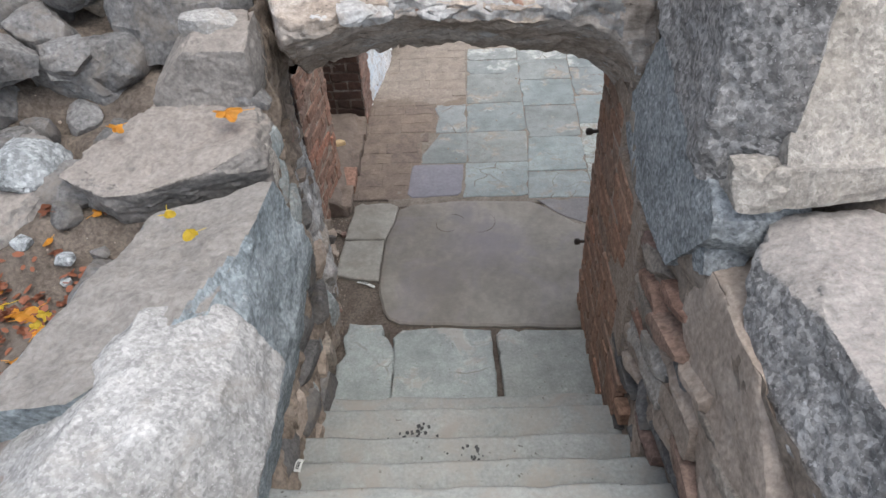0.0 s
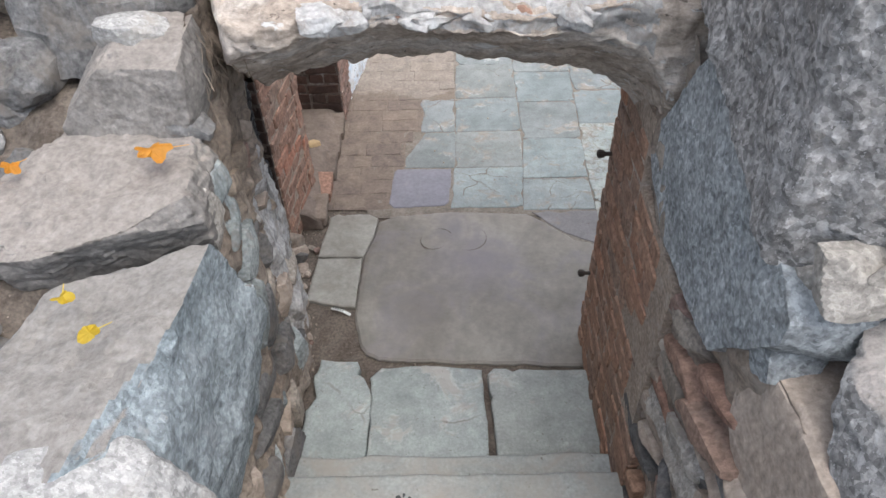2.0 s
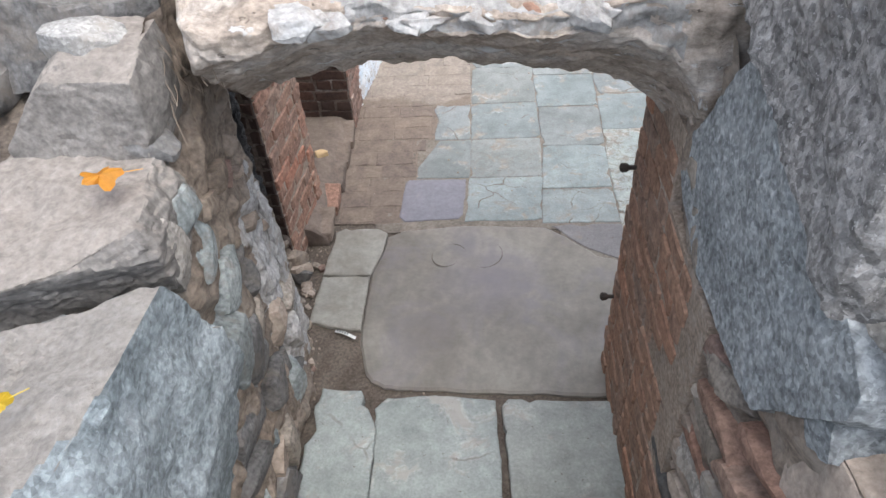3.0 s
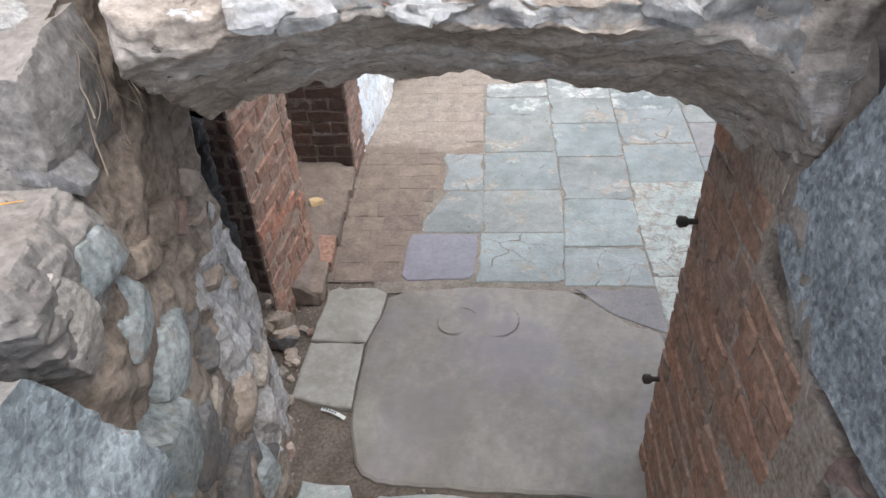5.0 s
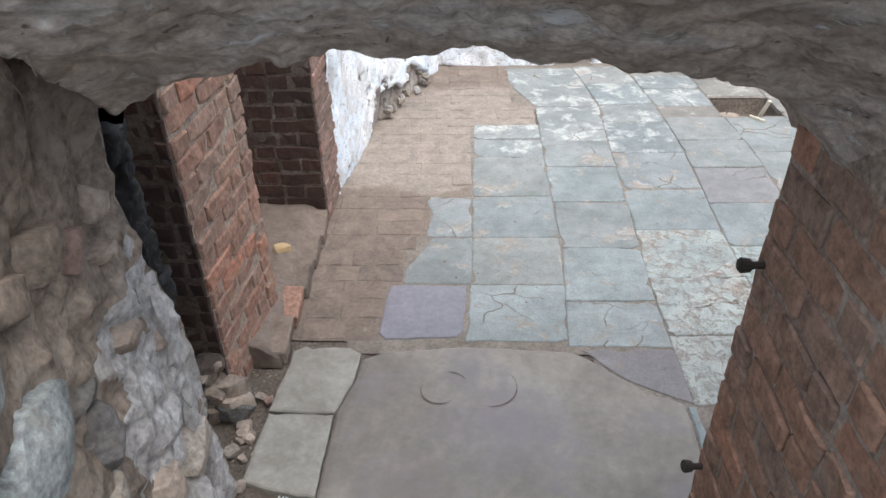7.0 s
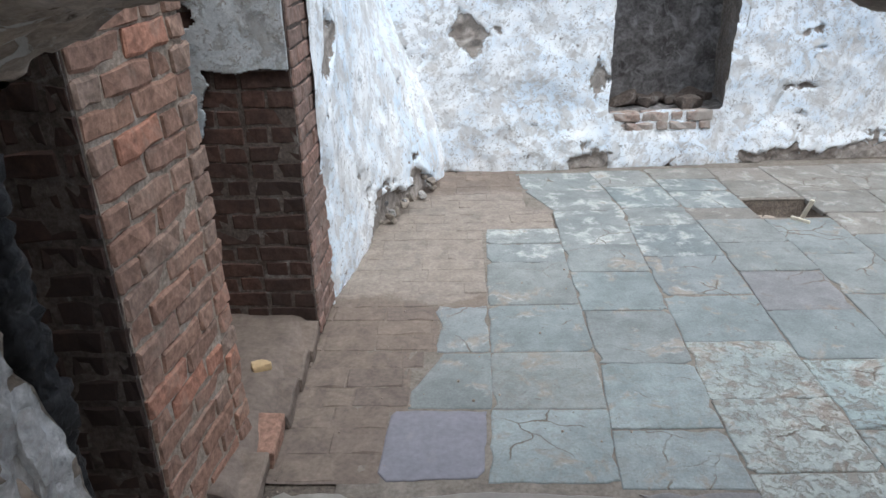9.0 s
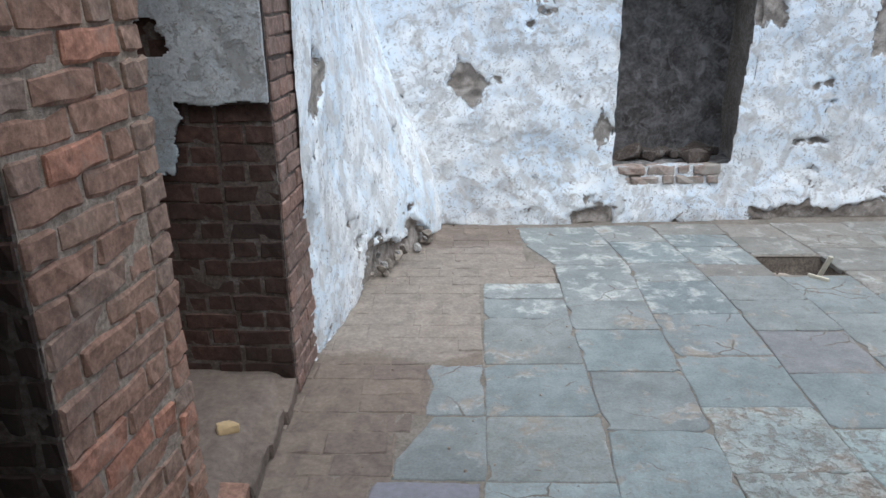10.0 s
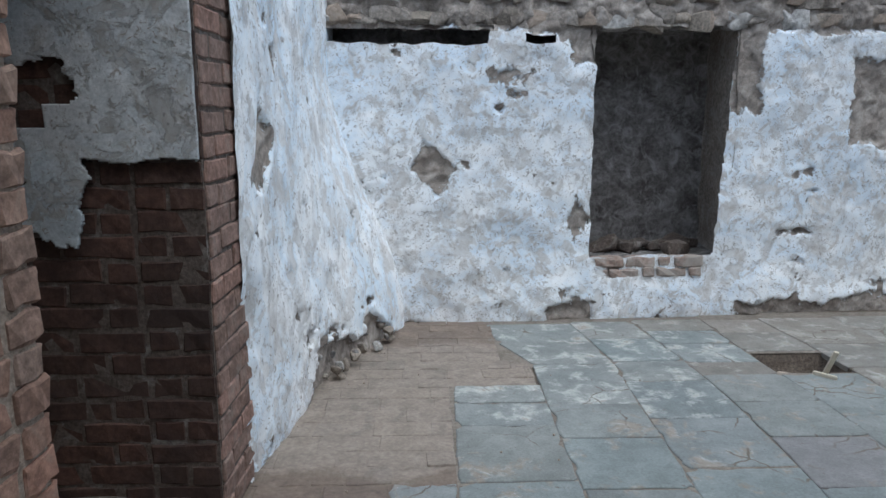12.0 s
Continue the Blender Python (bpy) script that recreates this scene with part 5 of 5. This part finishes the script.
# split reddish slivers leaning in the wall below the slab
for k in range(20):
    r = random.Random(380 + k)
    c = k // 4
    y, z = 2.02 - 0.25 * (k % 4) - 0.07 * (c % 2) + r.uniform(-0.04, 0.04), 0.86 + 0.105 * c + 0.055 * (k % 4) + r.uniform(-0.02, 0.02)
    if y < 1.45 and z > 1.12 or y < 1.62 and z > 1.3:
        continue
    rock("stone", (1.135 + r.uniform(-0.015, 0.012), y, z), (0.14, r.uniform(0.26, 0.38), r.uniform(0.07, 0.10)), (-14 + r.uniform(-6, 6), r.uniform(-8, 8), r.uniform(-4, 4)), 360 + k,
         r.choice((BRICK, STONE_BROWN, STONE_BROWN, STONE_WARM, GRANITE_TAN)), "split reddish sliver bedded in the wall", UP, cuts=5, n=12, boxy=0.85, rough=0.07)


# lumps of earth mortar between the jamb and the slab
for k in range(12):
    r = random.Random(2000 + k)
    y, z = 2.60 - 0.032 * k + r.uniform(-0.02, 0.02), 1.60 - 0.022 * k + r.uniform(-0.03, 0.03)
    rock("stone", (1.125, y, z), (0.12, r.uniform(0.08, 0.15), r.uniform(0.10, 0.18)), (r.uniform(-35, -10), r.uniform(-6, 6), r.uniform(-5, 5)), 2020 + k,
         r.choice((STONE_BROWN, STONE_WARM, MUD)), "lump of tan earth mortar in the wall", UP, cuts=8, n=10, boxy=0.7, rough=0.08)


# ---- stones bonded into the two side walls ----
def bond(parent, side, y0, y1, z0, z1, count, seed, mats, small, large, skip=None, long=1.0):
    """Rubble pieces half sunk in the mud of a side wall."""
    r = random.Random(seed)
    placed = []
    tries = 0
    while len(placed) < count and tries < count * 60:
        tries += 1
        y, z = r.uniform(y0, y1), r.uniform(z0, z1)
        s = r.uniform(small, large)
        if skip and skip(y, z):
            continue
        if any((y - a) ** 2 + (z - b) ** 2 < (0.40 * (s + c) / long ** 0.5) ** 2 for a, b, c in placed):
            continue
        placed.append((y, z, s))
        x = left_face(y, z) - 0.072 if side < 0 else right_face(y, z) + 0.055
        rock("stone", (x, y, z), (r.uniform(0.12, 0.17), long * s * r.uniform(0.9, 1.35), s * r.uniform(0.6, 0.95) / long), (r.uniform(-25, 25) / long ** 2, r.uniform(-6, 6), r.uniform(-8, 8)),
             seed * 1000 + len(placed), r.choice(mats), "", parent=parent, cuts=8, n=8, boxy=0.75, rough=0.05)


bond(wall_left, -1, 0.6, 2.55, 0.1, 1.35, 34, 3, (STONE, STONE_GREEN, STONE_WARM, STONE, STONE_BROWN), 0.15, 0.28, skip=lambda y, z: y < 2.22 and z > 0.66 or y > 2.05 and z > 0.85)
bond(wall_left, -1, 2.5, 2.98, 0.05, 0.7, 7, 4, (STONE_WARM, STONE, STONE_BROWN), 0.10, 0.19)
bond(wall_left, -1, 2.3, 2.62, 0.95, 1.62, 4, 5, (MUD, STONE), 0.06, 0.11)
bond(wall_left, -1, 2.62, 2.98, 0.95, 1.5, 6, 6, (STONE_BROWN, BRICK_DARK, MUD), 0.06, 0.12)
bond(wall_right, 1, 0.6, 2.35, 0.1, 1.32, 70, 7, (STONE_BROWN, STONE_WARM, STONE_BROWN, STONE, BRICK_DARK), 0.12, 0.24, long=1.5)

for k, (y, z, a, b, tip, out, mat) in enumerate((
        (2.39, 1.765, 0.08, 0.08, 0, 0.03, STONE), (2.27, 1.64, 0.12, 0.10, 20, 0.03, STONE), (2.30, 1.61, 0.17, 0.20, -20, 0.05, STONE_GREEN), (2.17, 1.60, 0.17, 0.24, 10, 0.05, GRANITE_TAN),
        (2.33, 1.42, 0.17, 0.15, 30, 0.03, STONE_GREEN), (2.44, 1.21, 0.15, 0.19, -30, 0.03, STONE_GREEN), (2.27, 1.08, 0.20, 0.24, 10, 0.06, STONE_GREEN), (2.39, 0.94, 0.16, 0.22, -8, 0.05, STONE),
        (2.60, 1.03, 0.08, 0.15, -15, 0.03, STONE), (2.55, 0.85, 0.17, 0.15, 25, 0.03, STONE_WARM), (2.74, 0.62, 0.15, 0.20, -10, 0.02, STONE_BROWN), (2.86, 0.42, 0.12, 0.22, 0, 0.03, PALE_RENDER),
        (2.72, 0.30, 0.18, 0.20, 12, 0.04, STONE_GREEN), (2.50, 0.55, 0.20, 0.18, -12, 0.05, STONE), (2.46, 0.28, 0.20, 0.20, 8, 0.05, STONE_WARM))):
    rock("stone", (left_face(y, z) - 0.08 + 0.8 * out, y, z), (0.15, 1.12 * a, 1.12 * b), (tip, 0, 4), 340 + k, mat, "pale stone set in the mud wall", parent=wall_left, cuts=9, n=16, boxy=0.45, rough=0.05)

# broken edge of the pale render at the doorway
for k in range(13):
    r = random.Random(1450 + k)
    z = 0.16 + 0.085 * k
    rock("render_edge", (left_face(2.98, z) - 0.022 + r.uniform(-0.008, 0.006), 3.03 - 0.05 * smoothstep(0.9, 1.2, z) + r.uniform(-0.015, 0.01), z), (0.03, 0.06, r.uniform(0.11, 0.16)),
         (r.uniform(-14, 6), r.uniform(-5, 5), r.uniform(-8, 8)), 1470 + k, CRUST, "", parent=wall_left, cuts=9, n=8, boxy=0.8, rough=0.10)

# broken lime and brick bits along the arch's lip
for k in range(26):
    r = random.Random(1500 + k)
    w = r.uniform(0.05, 0.13)
    rock("stone", (0.02 + 0.038 * k + r.uniform(-0.02, 0.02), 2.575 + r.uniform(-0.02, 0.09), 1.985 + r.uniform(-0.012, 0.018)), (1.3 * w, r.uniform(0.06, 0.10), r.uniform(0.04, 0.06)),
         (r.uniform(-20, 20), r.uniform(-12, 12), r.uniform(-25, 25)), 1520 + k, BRICK if k in (6, 7, 15, 22) else r.choice((CRUST, CRUST, CRUST, PALE_RENDER)), "", parent=arch, cuts=12, n=9, boxy=0.95, rough=0.10)

# crumbling foot of the limewashed wall
for k in range(20):
    r = random.Random(400 + k)
    y = r.uniform(6.1, 7.15)
    z = r.uniform(0.015, 0.16)
    s = r.uniform(0.025, 0.055)
    rock("stone", (left_wall_x(y, z) - 0.03 + (0.05 if z < 0.08 else 0), y, z), (s, s * 1.2, s * 0.9), (r.uniform(0, 90), 0, r.uniform(0, 90)), 500 + k,
         r.choice((STONE, STONE_WARM, GRANITE)), "pale stone fallen from the crumbling wall foot", "stones at the wall foot", n=6)
# rubble on the niche's floor
for k in range(9):
    r = random.Random(600 + k)
    s = r.uniform(0.10, 0.2)
    rock("stone", (1.6 + 0.085 * k, far_y(1.9) + r.uniform(0.18, 0.45), NZ0 + 0.02), (s * 1.3, s, s * 0.6), (r.uniform(-15, 15), r.uniform(-20, 20), r.uniform(0, 180)), 620 + k,
         MORTAR_DARK, "dark rubble lying in the niche", "rubble in the niche", n=7)
for k in range(8):
    r = random.Random(700 + k)
    s = r.uniform(0.05, 0.1)
    rock("stone", (r.uniform(2.28, 2.6), r.uniform(6.45, 6.66), -0.12), (s * 1.3, s, s * 0.7), (0, 0, r.uniform(0, 180)), 720 + k, STONE_BROWN,
         "earthy stone lying in the floor pit", "stones in the pit", n=6)
# earth and rubble heaped at the foot of the near pier
for k in range(22):
    r = random.Random(1800 + k)
    h = r.random()
    z = 0.02 + 0.26 * h * h
    w = r.uniform(0.06, 0.13) * (1.15 - 0.4 * h)
    rock("stone", (-0.52 - 0.30 * r.random() ** 1.5 + 0.03 * (1 - h), 3.655 - 0.09 * (1 - h) * r.random(), z), (w * 1.3, w, w * 0.9), (r.uniform(-20, 20), r.uniform(-20, 20), r.uniform(0, 180)), 1820 + k,
         r.choice((STONE_BROWN, MUD, MORTAR_DARK, STONE)), "earthy rubble heaped against the pier's foot", "rubble at the pier foot", cuts=8, n=7)
# debris along the threshold's edge
for k in range(34):
    r = random.Random(800 + k)
    y = r.uniform(2.84, 4.0)
    s = r.uniform(0.015, 0.05)
    rock("stone", (-0.40 + 0.05 * (y < 3.2) + r.uniform(-0.06, 0.05) - 0.02, y, FLOOR_Z + 0.3 * s), (s * 1.3, s, s * 0.8), (0, 0, r.uniform(0, 180)), 820 + k,
         r.choice((STONE_BROWN, STONE_WARM, BRICK_DARK)), "crumb of rubble beside the threshold slab", "debris by the threshold", n=4, cuts=6)

# ---- small things ----
# tarred pipe in the corner behind the jamb
pipe = empty("drain_pipe", "tarred black drain pipe standing behind the jamb", "pipe")
PX, PY = -0.458, 3.20


def tube(bm, x, y, z0, z1, r, n=18, rough=0.0):
    rings = []
    m = max(2, int((z1 - z0) / 0.012))
    for j in range(m + 1):
        z = z0 + (z1 - z0) * j / m
        ring = []
        for i in range(n):
            a = 2 * math.pi * i / n
            q = r * (1 + rough * fbm((math.cos(a) * 2, math.sin(a) * 2, z * 12), 1.0) + 0.8 * rough * fbm((math.cos(a) * 4, math.sin(a) * 4, z * 40), 1.0))
            ring.append(bm.verts.new((x + q * math.cos(a), y + q * math.sin(a), z)))
        rings.append(ring)
    for a, b in zip(rings, rings[1:]):
        for i in range(n):
            bm.faces.new((a[i], a[(i + 1) % n], b[(i + 1) % n], b[i]))
    bm.faces.new(rings[-1])
    bm.faces.new(rings[0][::-1])


bm = bmesh.new()
tube(bm, PX, PY, 0.0, 1.75, 0.04, 24, 0.42)
part("pipe", bm, TAR, pipe, "", True)
for z in (0.45, 0.9, 1.34):
    bm = bmesh.new()
    tube(bm, PX, PY, z, z + 0.09, 0.053, 24, 0.3)
    part("collar", bm, TAR, pipe, "", True)

# iron hinge pins in the jamb
for z in (1.19, 0.50):
    pin = empty("hinge_pin", "rusty iron hinge pin projecting from the jamb", "hinge pin", "hinge pins")
    bm = bmesh.new()
    bmesh.ops.create_cone(bm, cap_ends=True, segments=12, radius1=0.009, radius2=0.009, depth=0.10, matrix=pose(1.045, 2.975, z, 0, 90, 0))
    part("shank", bm, IRON, pin)
    bm = bmesh.new()
    bmesh.ops.create_cone(bm, cap_ends=True, segments=14, radius1=0.019, radius2=0.016, depth=0.028, matrix=pose(1.012, 2.975, z, 0, 90, 0))
    bmesh.ops.bevel(bm, geom=list(bm.edges), offset=0.004, segments=2, affect="EDGES")
    part("head", bm, IRON, pin)


def scrap(x, y, z, turn, l, w):
    bm = bmesh.new()
    bmesh.ops.create_grid(bm, x_segments=8, y_segments=2, size=0.5)
    for v in bm.verts:
        v.co = Vector((v.co.x * l, v.co.y * w, 0.006 * math.cos(v.co.x * 5)))
    bmesh.ops.solidify(bm, geom=list(bm.faces), thickness=0.001)
    ob = thing("paper_scrap", bm, PAPER, "torn white printed paper scrap on the ground", "paper")
    ob.matrix_basis = pose(x, y, z, 0, 0, turn)
    for k in range(5):
        bm = bmesh.new()
        box(bm, (-0.4 + 0.12 * k) * l, (-0.33 + 0.12 * k) * l, -0.25 * w, 0.25 * w, 0.0068, 0.0078)
        part("print", bm, INK, ob, "dark printed bar")
    return ob


scrap(-0.20, 3.195, 0.004, -24, 0.12, 0.017)
scrap(-0.20, 1.50, 0.785, 80, 0.05, 0.025)

# pale sticks at the pit
for x, y, z, rx, ry, rz, l in ((2.50, 6.36, 0.055, 20, 8, 0, 0.16), (2.44, 6.30, 0.008, 0, 90, -50, 0.12)):
    bm = bmesh.new()
    box(bm, -0.014, 0.014, -0.008, 0.008, -l / 2, l / 2)
    bmesh.ops.bevel(bm, geom=list(bm.edges), offset=0.003, segments=1, affect="EDGES")
    ob = thing("wooden_stick", bm, STICK, "pale wooden stick lying at the floor pit", "stick", "sticks at the pit")
    ob.matrix_basis = pose(x, y, z, rx, ry, rz)

rock("brick_chip", (-0.50, 4.56, 0.125), (0.075, 0.055, 0.045), (0, 0, 30), 31, CHIP, "small yellow brick chip on the ledge", n=8)


# fallen leaves
def leaf_bm(seed, size, lobes=5):
    r = random.Random(seed)
    bm = bmesh.new()
    n = 30
    c = bm.verts.new((0, 0, 0.12 * size))
    ring = []
    for i in range(n):
        a = 2 * math.pi * i / n
        q = size * (0.72 + 0.17 * math.cos(lobes * a) + 0.13 * math.cos(2 * a + seed) + r.uniform(-0.07, 0.07))
        ring.append(bm.verts.new((q * math.cos(a), 0.85 * q * math.sin(a), 0.18 * size * math.sin(a * 2 + seed) + r.uniform(-0.04, 0.04) * size)))
    for i in range(n):
        bm.faces.new((c, ring[i], ring[(i + 1) % n]))
    bmesh.ops.solidify(bm, geom=list(bm.faces), thickness=0.0008)
    return bm


def leaf(x, y, z, size, turn, mat, seed, lobes=5, tip=0):
    word = {"yellow_leaf": "yellow", "orange_leaf": "orange-yellow", "brown_leaf": "brown"}[mat.name]
    blade = empty("fallen_leaf", f"fallen {word} autumn leaf lying on stone", "leaf", "fallen leaves", at=(x, y, z))
    blade.rotation_euler = (radians(tip), radians(tip / 2), radians(turn))
    part("blade", leaf_bm(seed, size, lobes), mat, blade)
    bm = bmesh.new()
    bmesh.ops.create_cone(bm, cap_ends=True, segments=6, radius1=0.0012, radius2=0.0008, depth=size * 1.1, matrix=pose(size * 1.1, 0, 0.002, 0, 90, 0))
    part("stem", bm, mat, blade)


leaf(-0.355, 2.17, 1.835, 0.055, 20, LEAF_O, 1, 5, 8)
leaf(-0.74, 2.16, 1.80, 0.035, 70, LEAF_O, 2, 5, 30)
leaf(-0.44, 1.72, 1.775, 0.030, 110, LEAF_Y, 3, 4, 10)
leaf(-0.33, 1.60, 1.80, 0.030, 50, LEAF_Y, 4, 2, 25)
leaf(-0.28, 1.86, 1.70, 0.036, 10, LEAF_R, 5, 3, 15)
leaf(-0.27, 1.83, 1.71, 0.030, 40, LEAF_O, 6, 3, 15)
for k in range(30):
    r = random.Random(1300 + k)
    x, y = r.uniform(-1.08, -0.76), r.uniform(1.25, 2.05)
    z = bank_left((x + 1.95) / 1.66, (y + 1.25) / 4.35)[2] + 0.012
    leaf(x, y, z, r.uniform(0.018, 0.034), r.uniform(0, 360), r.choice((LEAF_R, LEAF_R, LEAF_O)), 60 + k, r.choice((3, 4, 5)), r.uniform(-20, 20))
for k in range(16):
    r = random.Random(900 + k)
    x, y = r.uniform(-1.02, -0.76), r.uniform(1.0, 1.62)
    z = bank_left((x + 1.95) / 1.8, (y + 1.25) / 4.35)[2]
    leaf(x, y, z + 0.012, r.uniform(0.025, 0.045), r.uniform(0, 360), r.choice((LEAF_Y, LEAF_O, LEAF_Y, LEAF_R)), 40 + k, r.choice((3, 5)), r.uniform(-20, 20))

# leaf litter and gravel, past counting
bm = bmesh.new()
r = random.Random(77)
for k in range(420):
    x, y = r.uniform(-1.15, -0.72), r.uniform(0.9, 1.75)
    z = bank_left((x + 1.95) / 1.8, (y + 1.25) / 4.35)[2] + r.uniform(0.002, 0.012)
    m = pose(x, y, z, r.uniform(-30, 30), r.uniform(-30, 30), r.uniform(0, 360)) @ Matrix.Diagonal((r.uniform(0.008, 0.022), r.uniform(0.006, 0.014), 1, 1))
    bmesh.ops.create_circle(bm, cap_ends=True, segments=6, radius=1.0, matrix=m)
thing("leaf_litter", bm, LEAF_R, "brown crumbled leaf litter on the bank", "leaf litter", kind="stuff")
bm = bmesh.new()
for k in range(380):
    which = k % 3
    if which == 0:
        x, y = r.uniform(-1.5, -0.5), r.uniform(0.6, 2.9)
        z = bank_left((x + 1.95) / 1.8, (y + 1.25) / 4.35)[2]
    elif which == 1:
        x, y, z = r.uniform(-0.5, -0.3), r.uniform(2.8, 4.1), FLOOR_Z
    else:
        x, y, z = r.uniform(-0.3, 1.05), r.uniform(2.8, 6.9), 0.0
        if r.random() < 0.6:
            continue
    s = r.uniform(0.002, 0.007)
    bmesh.ops.create_icosphere(bm, subdivisions=1, radius=s, matrix=Matrix.Translation((x, y, z + 0.5 * s)))
thing("gravel", bm, STONE_BROWN, "scattered grit and crumbs on the ground", "gravel", kind="stuff")

# dry roots hanging by the arch
bm = bmesh.new()
for k in range(26):
    x, y, z = r.uniform(-0.34, -0.22), r.uniform(2.45, 2.68), r.uniform(1.8, 1.98)
    p = Vector((x, y, z))
    d = Vector((r.uniform(-0.2, 0.5), r.uniform(-0.6, 0.6), -1)).normalized()
    last = None
    for j in range(7):
        ring = [bm.verts.new(p + Vector((0.0012 * math.cos(a), 0.0012 * math.sin(a), 0))) for a in (0, 2.1, 4.2)]
        if last:
            for i in range(3):
                bm.faces.new((last[i], last[(i + 1) % 3], ring[(i + 1) % 3], ring[i]))
        last = ring
        d = (d + Vector((r.uniform(-0.4, 0.4), r.uniform(-0.4, 0.4), r.uniform(-0.3, 0.1)))).normalized()
        p = p + d * 0.022
thing("dry_roots", bm, ROOT, "tangle of thin dry roots beside the arch", "roots", kind="stuff")

# dark drip stains on the steps
for k, (x0, y0, z0, count) in enumerate(((0.18, 1.95, 0.285, 22), (0.40, 1.73, 0.45, 20))):
    r = random.Random(1200 + k)
    bm = bmesh.new()
    for _ in range(count):
        x, y, q = x0 + r.gauss(0, 0.055), y0 + r.uniform(-0.05, 0.05), r.uniform(0.003, 0.010)
        ring = [bm.verts.new((x + q * r.uniform(0.6, 1.3) * math.cos(i * 0.9), y + 1.3 * q * r.uniform(0.6, 1.3) * math.sin(i * 0.9), z0 + 0.007 - 0.010 * max(0, 1 - abs(x - 0.4) / 0.5))) for i in range(7)]
        bm.faces.new(ring)
    thing("drip_stain", bm, INK, "dark dried drips spattered on the steps", "stain", "drips on the steps", "stuff")
